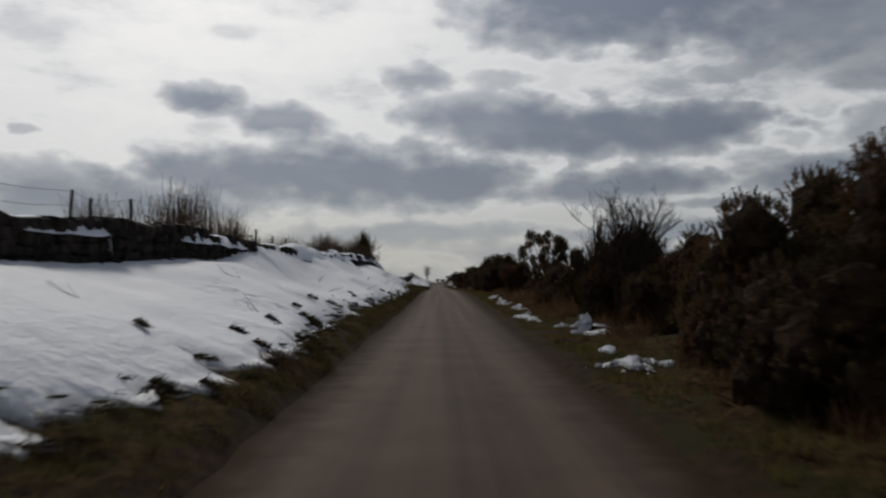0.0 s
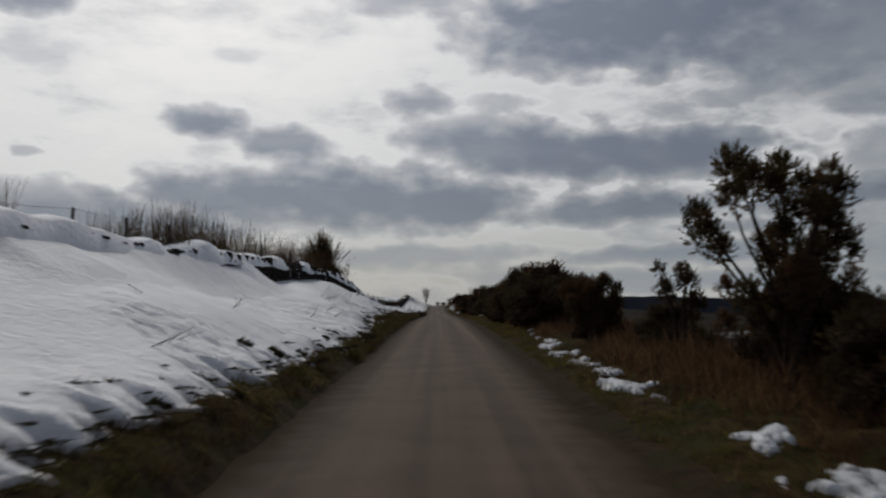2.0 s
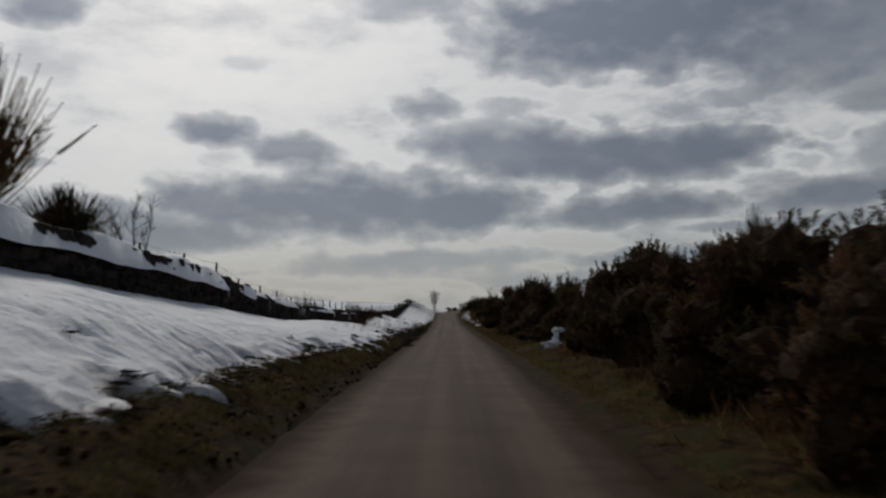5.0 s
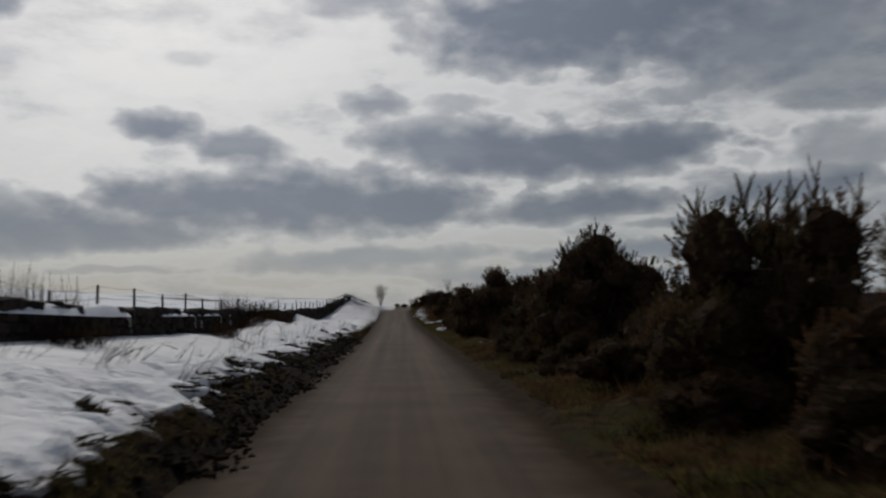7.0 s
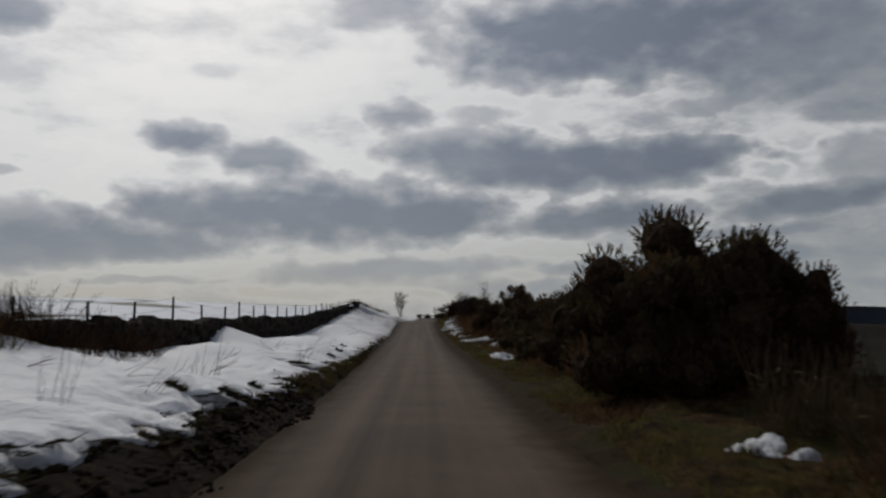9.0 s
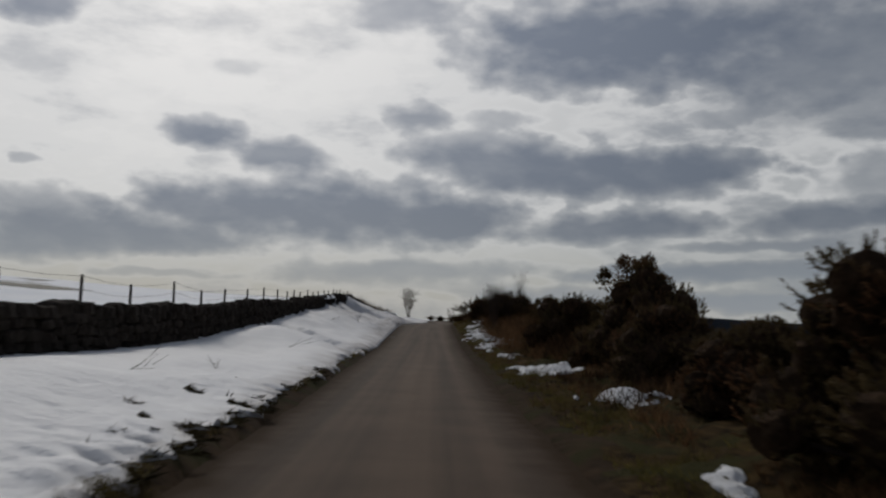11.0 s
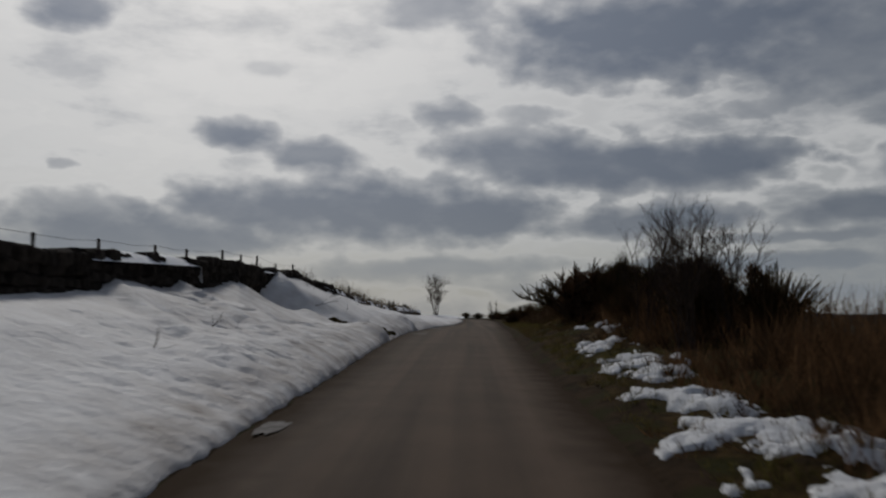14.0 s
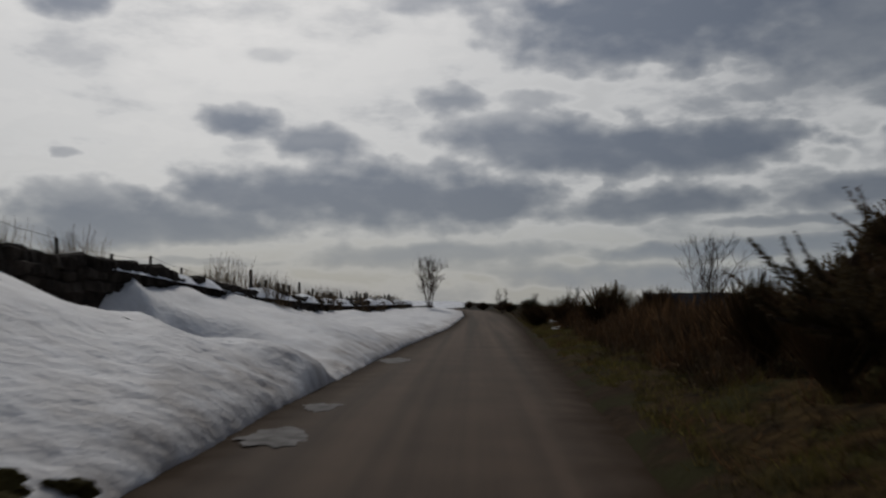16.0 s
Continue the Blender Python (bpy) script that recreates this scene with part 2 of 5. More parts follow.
def dirt_and_shade(m):
    """Grit thrown up by traffic on the foot of the drift, plus shade painted on its later stretch."""
    nt = m.node_tree
    b = nt.nodes["Principled BSDF"]
    col = b.inputs["Base Color"].links[0].from_socket
    att = nt.nodes.new("ShaderNodeAttribute")
    att.attribute_name = "dirt_shade"
    geo = nt.nodes.new("ShaderNodeNewGeometry")
    n = nt.nodes.new("ShaderNodeTexNoise")
    n.inputs["Scale"].default_value, n.inputs["Detail"].default_value = 2.4, 7
    nt.links.new(geo.outputs["Position"], n.inputs["Vector"])
    mu = nt.nodes.new("ShaderNodeMath")
    mu.operation, mu.use_clamp = "MULTIPLY", True
    mr = nt.nodes.new("ShaderNodeMapRange")
    mr.inputs[1].default_value, mr.inputs[2].default_value, mr.inputs[4].default_value = 0.12, 0.78, 1.1
    nt.links.new(n.outputs["Fac"], mr.inputs[0])
    nt.links.new(mr.outputs[0], mu.inputs[0])
    nt.links.new(att.outputs["Fac"], mu.inputs[1])
    mx = nt.nodes.new("ShaderNodeMix")
    mx.data_type = "RGBA"
    nt.links.new(mu.outputs[0], mx.inputs[0])
    nt.links.new(col, mx.inputs[6])
    # one grey-brown serves both the grit and the painted shade
    mx.inputs[7].default_value = (0.29, 0.25, 0.225, 1)
    nt.links.new(mx.outputs[2], b.inputs["Base Color"])


dirt_and_shade(M_DRIFT)
M_OLD_SNOW = material("old_snow", (0.58, 0.58, 0.59), (0.78, 0.78, 0.79), scale=5.0, rough=0.8, bump=0.9, bump_scale=16.0, bump_dist=0.04)
M_ICE = material("slush", (0.10, 0.092, 0.085), (0.22, 0.205, 0.195), scale=6.0, rough=0.8, bump=0.3, bump_scale=30.0, gloss=0.03)
M_VERGE = material("verge_soil", gloss=0.02, dark=(0.014, 0.009, 0.005), light=(0.072, 0.045, 0.017), scale=5.0, rough=0.95, bump=0.9, bump_scale=14.0,
                   third=(0.034, 0.031, 0.011), third_scale=1.1, bump_dist=0.06)
M_MUD = material("verge_mud", gloss=0.02, dark=(0.008, 0.005, 0.0035), light=(0.021, 0.0135, 0.009), scale=4.0, rough=0.95, bump=1.0, bump_scale=11.0, third=(0.026, 0.018, 0.010), third_scale=1.6, third_lo=0.56, third_hi=0.68, bump_dist=0.08)
M_SOIL = material("shoulder_soil", gloss=0.02, dark=(0.020, 0.0125, 0.007), light=(0.050, 0.031, 0.017), scale=4.0, rough=0.95, bump=0.8, bump_scale=14.0, third=(0.030, 0.027, 0.010), third_scale=1.3, bump_dist=0.04)
M_STONE = material("dry_stone", gloss=0.03, dark=(0.020, 0.016, 0.013), light=(0.056, 0.046, 0.038), scale=5.0, rough=0.95, bump=1.0, bump_scale=16.0, bump_dist=0.04, island=0.25)
M_GORSE = material("gorse_spines", gloss=0.04, dark=(0.040, 0.029, 0.014), light=(0.100, 0.070, 0.033), scale=1.2, rough=0.8, bump=0, third=(0.110, 0.058, 0.030), third_scale=0.9, per_object=0.25)
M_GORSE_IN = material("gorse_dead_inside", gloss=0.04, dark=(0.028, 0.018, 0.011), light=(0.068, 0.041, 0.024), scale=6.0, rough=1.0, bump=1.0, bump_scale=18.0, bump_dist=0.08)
M_BARK = material("bark", gloss=0.04, dark=(0.032, 0.022, 0.017), light=(0.082, 0.058, 0.044), scale=12.0, rough=0.9, bump=0.4, bump_scale=50.0)
M_BROOM = material("broom_stems", gloss=0.04, dark=(0.030, 0.028, 0.013), light=(0.075, 0.06, 0.03), scale=2.0, rough=0.8, bump=0, third=(0.06, 0.035, 0.02), third_scale=1.5)
M_BROOM_DRY = material("dry_broom_stems", gloss=0.04, dark=(0.075, 0.050, 0.028), light=(0.20, 0.13, 0.07), scale=2.0, rough=0.85, bump=0, third=(0.05, 0.048, 0.022), third_scale=1.2, per_object=0.25)
M_REED = material("dry_stalks", gloss=0.04, dark=(0.11, 0.075, 0.045), light=(0.26, 0.19, 0.12), scale=3.0, rough=0.85, bump=0, island=0.35)
M_HEATH = material("dead_bracken", gloss=0.04, dark=(0.056, 0.030, 0.016), light=(0.165, 0.094, 0.047), scale=2.0, rough=0.95, bump=0, third=(0.022, 0.015, 0.010), third_scale=0.55, island=0.4)
M_GRASS = material("verge_grass", gloss=0.04, dark=(0.055, 0.049, 0.015), light=(0.135, 0.110, 0.036), scale=2.5, rough=0.85, bump=0, third=(0.09, 0.065, 0.03), third_scale=0.8, island=0.3)
M_BANK = material("bank_grass", gloss=0.04, dark=(0.050, 0.040, 0.014), light=(0.13, 0.10, 0.04), scale=1.8, rough=0.9, bump=0, third=(0.075, 0.05, 0.025), third_scale=0.7, island=0.4)
M_TUFT = material("wet_tufts", gloss=0.04, dark=(0.030, 0.024, 0.012), light=(0.090, 0.068, 0.032), scale=5.0, rough=0.9, bump=0, island=0.4)
M_POST = material("weathered_post", (0.045, 0.038, 0.032), (0.10, 0.088, 0.075), scale=18.0, rough=0.9, bump=0.4, bump_scale=60.0)
M_WIRE = material("rusty_wire", (0.06, 0.05, 0.045), (0.10, 0.085, 0.075), scale=20.0, rough=0.6, bump=0)
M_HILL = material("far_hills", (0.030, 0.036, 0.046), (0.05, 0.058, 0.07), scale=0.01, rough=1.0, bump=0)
M_MOOR = material("moor", gloss=0.04, dark=(0.010, 0.008, 0.006), light=(0.024, 0.018, 0.012), scale=0.7, rough=1.0, bump=0.5, bump_scale=3.0, third=(0.02, 0.022, 0.012), third_scale=0.2, bump_dist=0.1)


def let_light_through(m, amount):
    """Thin leaves and stalks pass some light on to their far side."""
    nt = m.node_tree
    b = nt.nodes["Principled BSDF"]
    out = next(n for n in nt.nodes if n.bl_idname == "ShaderNodeOutputMaterial")
    tr, mx = nt.nodes.new("ShaderNodeBsdfTranslucent"), nt.nodes.new("ShaderNodeMixShader")
    mx.inputs[0].default_value = amount
    nt.links.new(b.inputs["Base Color"].links[0].from_socket, tr.inputs["Color"])
    nt.links.new(b.outputs[0], mx.inputs[1])
    nt.links.new(tr.outputs[0], mx.inputs[2])
    nt.links.new(mx.outputs[0], out.inputs["Surface"])


for _m, _a in ((M_GRASS, .5), (M_BANK, .45), (M_HEATH, .45), (M_REED, .6), (M_GORSE, .35), (M_BROOM, .35), (M_BROOM_DRY, .6)):
    let_light_through(_m, _a)


def finer_crust(m):
    """A second, coarser relief under the grain of old snow."""
    nt = m.node_tree
    b = nt.nodes["Principled BSDF"]
    first = b.inputs["Normal"].links[0].from_node
    geo, n, bp = nt.nodes.new("ShaderNodeNewGeometry"), nt.nodes.new("ShaderNodeTexNoise"), nt.nodes.new("ShaderNodeBump")
    n.inputs["Scale"].default_value, n.inputs["Detail"].default_value = 26.0, 4
    bp.inputs["Strength"].default_value, bp.inputs["Distance"].default_value = 0.35, 0.02
    nt.links.new(geo.outputs["Position"], n.inputs["Vector"])
    nt.links.new(n.outputs["Fac"], bp.inputs["Height"])
    nt.links.new(first.outputs[0], bp.inputs["Normal"])
    nt.links.new(bp.outputs[0], b.inputs["Normal"])


finer_crust(M_DRIFT)
finer_crust(M_OLD_SNOW)

# ---------------------------------------------------------------- the lie of the land
ROAD_Z = ((-400, 3), (-60, .4), (0, 0), (20, -.01), (40, -.04), (60, .01), (80, -.05), (100, -.25), (120, -.53), (140, -.76), (160, -.91),
          (180, -.86), (200, -.47), (210, -.35), (225, -.45), (245, -.65), (290, -.8), (340, -1.2), (500, -4), (3000, -22))
ROAD_X = ((0, -.1), (50, .1), (110, .05), (140, -.05), (165, -.33), (185, -.42), (205, -.52), (225, -.03), (240, .5), (270, 1.0), (300, .4), (340, -4), (500, -40))
WALL_TOP = ((-20, 2.1), (15, 2.1), (25, 2.3), (45, 2.25), (62, 2.55), (78, 2.7), (92, 2.3), (103, 1.62), (115, 1.4), (130, 1.35), (165, 1.36),
            (180, 1.68), (190, 1.78), (204, 1.92), (212, 1.88), (225, 1.35), (240, 1.1), (300, 0.9))
SNOW_TOP = ((-20, 1.45), (15, 1.45), (29, 1.63), (45, 1.75), (62, 1.78), (70, 2.0), (75, 2.07), (82, 1.9), (94, 1.4), (103, .96), (115, .9), (128, .7), (131, .72),
            (134, 1.2), (135.5, 1.0), (141, .72), (146, .68), (148.6, 1.18), (151, .85), (155, .62), (165, .56), (175, .75), (181, 1.05), (190, 1.35), (203, 1.55), (207, 1.93), (210, 1.9), (211.5, 1.72), (212.6, 1.55), (216, 1.6), (218, 1.55), (224, 1.3), (230, .95), (240, .75), (300, .4))
BEHIND = ((-20, 1.9), (45, 2.1), (62, 2.35), (78, 2.5), (90, 2.1), (100, 1.0), (110, .5), (170, .4), (185, .9), (200, 1.5), (215, 1.5), (240, .8), (300, .5))
SNOW_GAP = ((-20, .9), (9, 1.15), (12, .85), (16, .55), (25, .85), (35, .7), (50, .5), (57, .4), (66, 1.0), (76, 1.2), (86, 1.1), (95, .7), (103, .4), (109, .75),
            (116, 1.0), (124, 1.05), (130, .8), (136, .55), (150, .35), (158, .27), (168, .24), (175, .2), (179, .04), (300, .03))
SNOW_LIP = ((-20, .3), (55, .32), (64, .48), (85, .52), (96, .36), (140, .3), (150, .17), (165, .11), (175, .08), (180, .04), (300, .04))
RIGHT_BANK = ((-20, .15), (188, .15), (196, .5), (206, .7), (216, .4), (240, .2), (400, .1))
HALF, WALL_X = 1.65, -5.8


def at(table, y):
    return np.interp(y, [p[0] for p in table], [p[1] for p in table])


_lat = np.random.RandomState(7).rand(256, 256)


def vnoise(x, y):
    xi, yi = np.floor(x).astype(int), np.floor(y).astype(int)
    fx, fy = x - xi, y - yi
    fx, fy = fx * fx * (3 - 2 * fx), fy * fy * (3 - 2 * fy)
    a, b = _lat[xi % 256, yi % 256], _lat[(xi + 1) % 256, yi % 256]
    c, d = _lat[xi % 256, (yi + 1) % 256], _lat[(xi + 1) % 256, (yi + 1) % 256]
    return (a * (1 - fx) + b * fx) * (1 - fy) + (c * (1 - fx) + d * fx) * fy - 0.5


def fbm(x, y, octaves=4):
    total, amp = 0.0, 1.0
    for k in range(octaves):
        total = total + amp * vnoise(x * 2 ** k + 17.3 * k, y * 2 ** k + 5.1 * k)
        amp *= 0.5
    return total


def snow_edge(y):
    """How far from the lane's edge the drift begins."""
    gap = at(SNOW_GAP, y)
    return np.maximum(gap + np.minimum(gap, 0.5) * (0.9 * fbm(y * 0.9, 0 * y + 3.0, 3) + 0.8 * vnoise(y * 3.3, 0 * y) + 0.6 * vnoise(y * 8.0, 0 * y + 7.0)), 0.0)


_r = random.Random(77)
BOOTS = [(3.2 - 2.3 * k / 64 + _r.gauss(0, .22), 196.2 + 0.075 * k + _r.gauss(0, .3), _r.uniform(.08, .13)) for k in range(64)]


def dents(d, y):
    """Scattered hollows in the crust, longer down the slope than along it."""
    total = 0.0
    for scale, deep, long_, odds, off in ((3.4, 0.075, 1.5, 0.40, 0), (5.2, 0.075, 1.3, 0.5, 40)):
        a, b = d * scale / long_ + 0.25 * y, y * scale
        ai, bi = np.floor(a).astype(int), np.floor(b).astype(int)
        for i in (-1, 0, 1):
            for j in (-1, 0, 1):
                ca, cb = ai + i, bi + j
                r1, r2 = _lat[(ca + off) % 256, cb % 256], _lat[(cb + 91) % 256, (ca + off) % 256]
                use = _lat[(ca * 7 + 13 + off) % 256, (cb * 3 + 5) % 256] < odds
                total = total - use * deep * (0.4 + r1) * np.exp(-((a - ca - r1) ** 2 + (b - cb - r2) ** 2) / 0.07)
    return total * np.clip(0.55 + 1.6 * fbm(d * 0.5, y * 0.4 + 30, 2), 0.05, 1.2)


def snow_height(d, y):
    """Snow surface over the lane, d metres left of the lane's edge."""
    e, lip, top = at(SNOW_GAP, y), at(SNOW_LIP, y), at(SNOW_TOP, y)
    far = np.maximum(-WALL_X - HALF + at(ROAD_X, y), 2.0)
    u = np.clip((d - e) / (far - e), 0, 1.2)
    steep = at(((0, 0.82), (150, 0.82), (178, 0.76), (300, 0.76)), y)
    h = lip + (top - lip) * u ** steep
    scoop = fbm(d * 0.35, y * 0.16, 3) * 0.34 * np.clip(u * 3, 0, 1) * np.clip((1.05 - u) * 4, 0.35, 1)
    rough = at(((0, .4), (46, .4), (55, .6), (100, .8), (145, .6), (160, .25), (300, .3)), y) * np.clip(1.1 - u * at(((0, 2.6), (50, 2.6), (56, 1.9), (90, 1.7), (100, 1.3), (150, 1.5), (165, 3), (300, 2.6)), y), 0.04, 1)
    ridged = at(((0, .15), (48, .2), (56, .6), (150, .7), (160, .2), (300, .2)), y)
    lumps = (fbm(d * 2.3 + 5, y * 2.0 + 3, 3) * 0.17 + np.abs(vnoise(d * 3.6 + y * 1.3, y * 2.9 - d)) * 0.20 * ridged) * rough * np.clip((d - e) * 4 + 0.4, 0, 1)
    # snow plastered up the wall's face
    plaster = np.clip(at(((0, .0), (15, .0), (26, .05), (30, .9), (50, .9), (57, .8), (61, .0), (300, .0)), y) * (1.15 + 1.5 * vnoise(y * 0.55, 0 * y + 4.0)), 0, 1)
    lumps = lumps + plaster * np.maximum(at(WALL_TOP, y) - top - 0.1, 0) * np.clip((u - 0.66) / 0.34, 0, 1) ** 1.3
    # broken, dented crust
    lumps = lumps + dents(d, y) * np.clip((d - e) * 3, 0, 1) * at(((0, .7), (50, 1.0), (60, 1.35), (100, 1.2), (150, .7), (165, .3), (188, .4), (196, 1.4), (203, 1.4), (206, .7), (300, .8)), y) * np.clip(1.25 - u * 1.1, 0.1, 1)
    # a scooped channel, blown from the wall down to the lane
    axis = (y - (173.3 + 1.0 * d)) / (0.95 + 0.22 * d)
    ramp = np.clip((axis + 1.0) / 0.12, 0, 1) * np.clip((1.0 - axis) / 0.75, 0, 1)
    step = 0.5 * np.clip((axis - 0.12) / 0.08, 0, 1) * np.clip((0.85 - axis) / 0.5, 0, 1)
    channel = (-0.50 * ramp + 0.30 * step) * np.clip(u * 3, 0, 1) * np.clip((1.02 - u) * 5, 0, 1)
    channel = channel + 0.24 * fbm(d * 2.6, y * 2.6, 3) * np.exp(-axis ** 4) * np.clip((d - e) * 4, 0, 1) * np.clip(1.2 - 0.3 * d, 0.2, 1)
    # two gaps blown through the bank, with blunt ends of snow at the lane
    for start, slant, depth, wide in ((204.0, 0.45, 0.62, 1.3), (213.7, 0.45, 0.60, 1.5)):
        axis = y - (start + slant * (3.9 - d))
        gap = 1 / (1 + np.exp(np.clip(-(axis + wide) / 0.13, -30, 30))) / (1 + np.exp(np.clip((axis - wide) / (0.2 + 0.25 * (1 - u)), -30, 30)))
        channel = channel - depth * gap * np.clip(u * 1.4 + 0.12, 0, 1)
        blunt = y - (start + slant * 3.9 - wide - 0.9)
        channel = channel + 0.17 * np.exp(-(blunt / 0.85) ** 4) * np.exp(-((u - 0.1) / 0.16) ** 2)
    # long wind ribs that slant down the face
    rib = vnoise((y - d * 1.1) * 0.55 + 9, d * 0.18 + y * 0.02)
    channel = channel - 0.16 * np.clip(np.abs(rib) * 4, 0, 1) * at(((0, 0), (178, 0), (190, 1), (300, 1)), y) * np.clip(u * 2, 0, 1)
    # boot prints
    pits = 0.0
    for px, py, size in BOOTS:
        pits = pits - 0.10 * np.exp(-((d - px) ** 2 + (y - py) ** 2) / size ** 2)
    return np.maximum(h + scoop + lumps + channel + pits, 0.03)


def land(x, y):
    """Height of the bare ground."""
    z, c = at(ROAD_Z, y), at(ROAD_X, y)
    d = c - HALF - x
    e, lip = np.maximum(at(SNOW_GAP, y), 0.25), np.maximum(at(SNOW_LIP, y), 0.05)
    verge = lip * np.clip(d / e, 0, 1) ** 0.8 + fbm(x * 2.5, y * 2.5, 3) * 0.10 * np.clip(d * 4, 0, 1)
    under = np.minimum(snow_height(d, y) - 0.16, verge + np.clip(d - e, 0, 9) * 0.6)
    left = np.where(d < e, verge, np.maximum(under, verge * 0.6))
    back = at(BEHIND, y) + np.clip(WALL_X - 0.4 - x, 0, 70) * at(((0, .042), (85, .042), (105, .075), (160, .075), (182, .045), (400, .042)), y) + fbm(x * 0.08, y * 0.05, 3) * 0.8 * np.clip((WALL_X - 3 - x) / 20, 0, 1)
    left = np.where(x < WALL_X - 0.2, back, left)
    r = x - c - HALF
    right = at(RIGHT_BANK, y) * np.clip(r / 2.4, 0, 1) ** 0.8 + fbm(x * 1.6, y * 1.6, 4) * (0.08 + 0.14 * np.clip(r - 0.3, 0, 1)) * np.clip(r * 3, 0, 1)
    right = right - 0.035 * np.clip(r - 9, 0, 400) - 0.012 * np.clip(r - 400, 0, 3000)
    h = np.where(d > 0, left, np.where(r > 0, right, -0.03))
    h = h - 0.03 * (np.abs(x - c) < HALF + 0.1)
    return z + h


def spread(first, last, step, grow=1.25):
    out, x = [], first
    sign = 1 if last > first else -1
    while (last - x) * sign > 0:
        x += sign * step
        step *= grow
        out.append(x)
    return out


def sheet(name, xs, ys, heights, mats=(), pick=None):
    nx, ny = len(xs), len(ys)
    gx, gy = np.meshgrid(xs, ys)
    co = np.stack([gx, gy, heights(gx, gy)], -1).reshape(-1, 3)
    i = np.arange(nx * ny).reshape(ny, nx)
    f = np.stack([i[:-1, :-1], i[:-1, 1:], i[1:, 1:], i[1:, :-1]], -1).reshape(-1, 4)
    return raw_mesh(name, co, f, mats, None if pick is None else pick(co[f].mean(1)))


def raw_mesh(name, co, faces, mats=(), index=None, smooth=True):
    me = bpy.data.meshes.new(name)
    me.from_pydata(np.asarray(co, float).tolist(), [], np.asarray(faces).tolist())
    for m in mats:
        me.materials.append(m)
    if index is not None:
        me.polygons.foreach_set("material_index", np.asarray(index, np.int32))
    if smooth:
        me.polygons.foreach_set("use_smooth", np.ones(len(me.polygons), bool))
    me.update()
    return me


# ground: one sheet to the horizon
gxs = sorted(spread(-8, -2600, 0.5, 1.22)) + list(np.arange(-8, 8.01, 0.2)) + spread(8, 2600, 0.4, 1.22)
gys = sorted(spread(-12, -400, 1.0, 1.3)) + list(np.arange(-12, 300.1, 0.4)) + spread(300, 3000, 0.8, 1.18)
ground = new("ground", sheet("ground", gxs, gys, land, (M_VERGE, M_SNOW_FIELD, M_MOOR, M_MUD, M_SOIL),
             lambda c: np.where(c[:, 0] < -6.3, 1, np.where((c[:, 0] > 7.0) | (c[:, 1] > 310), 2, np.where((c[:, 0] < -1) & (c[:, 1] > 92) & (c[:, 1] < 150), 3, np.where(np.abs(c[:, 0] - at(ROAD_X, c[:, 1])) < 2.1 + 0.5 * fbm(c[:, 1] * .4, np.sign(c[:, 0]) * 3 + 2., 3), 4, 0))))))
tagged(ground, "dark verge soil and moor with snow-covered field beyond the wall", "ground", kind="structure")

# lane
rys = np.arange(-40, 420.1, 0.5)
rus = np.linspace(-1, 1, 15)
gu, gy = np.meshgrid(rus, rys)
wob = np.where(np.abs(gu) > 0.99, 0.10 * fbm(gy * 1.3 + gu * 40, gy * 0.4, 3), 0)
rx = at(ROAD_X, gy) + gu * (HALF + at(((0, 0), (196, 0), (204, .16), (214, .16), (224, 0), (400, 0)), gy)) + np.sign(gu) * wob
rz = at(ROAD_Z, gy) + 0.035 * (1 - gu ** 2) - 0.004
ii = np.arange(gu.size).reshape(gu.shape)
road = new("road", raw_mesh("road", np.stack([rx, gy, rz], -1).reshape(-1, 3),
           np.stack([ii[:-1, :-1], ii[:-1, 1:], ii[1:, 1:], ii[1:, :-1]], -1).reshape(-1, 4), (M_ASPHALT,)))
road.data.attributes.new("across", "FLOAT", "POINT").data.foreach_set("value", np.abs(gu).ravel())
tagged(road, "worn single-track tarmac lane without markings", "road", kind="structure")

# drift of old snow between lane and wall
sys_ = np.concatenate([np.arange(-12, 150, 0.11), np.arange(150, 226, 0.08), np.arange(226, 298, 0.13)])
us = np.concatenate([[-0.02], np.linspace(0, 1, 58) ** 1.15])
gu, gy = np.meshgrid(us, sys_)
far = -WALL_X - HALF + at(ROAD_X, gy) + 0.15
e = snow_edge(gy)
d = e + np.clip(gu, 0, 1) * (far - e)
sz = at(ROAD_Z, gy) + snow_height(d, gy)
sx = at(ROAD_X, gy) - HALF - d
ground_z = land(sx, gy)
feather = np.clip((d - e) / at(((0, .34), (155, .3), (172, .10), (300, .10)), gy), 0, 1) ** 0.55
sz = ground_z + 0.025 + np.maximum(sz - ground_z - 0.025, 0.005) * feather
sz = np.where(gu < 0, ground_z - 0.08, sz)
ii = np.arange(gu.size).reshape(gu.shape)
drift = new("snow_drift", raw_mesh("snow_drift", np.stack([sx, gy, sz], -1).reshape(-1, 3),
            np.stack([ii[:-1, :-1], ii[:-1, 1:], ii[1:, 1:], ii[1:, :-1]], -1)[:, :, ::-1].reshape(-1, 4), (M_DRIFT,)))
dirt_shade = np.clip(1.1 - (d - e) / at(((0, .22), (50, .25), (60, .55), (90, .55), (98, .25), (150, .25), (172, 1.0), (300, 1.2)), gy), 0, 1) ** 1.3 * (0.75 + 0.8 * fbm(gy * 1.3, d * 2.0, 3))
# the amount added along y is shade on the far drift, put into its colour
drift.data.attributes.new("dirt_shade", "FLOAT", "POINT").data.foreach_set("value", np.clip(dirt_shade + at(((0, 0), (165, .02), (178, .12), (190, .36), (196, .7), (203, .72), (206, .5), (214, .34), (300, .18)), gy), 0, 1).ravel())
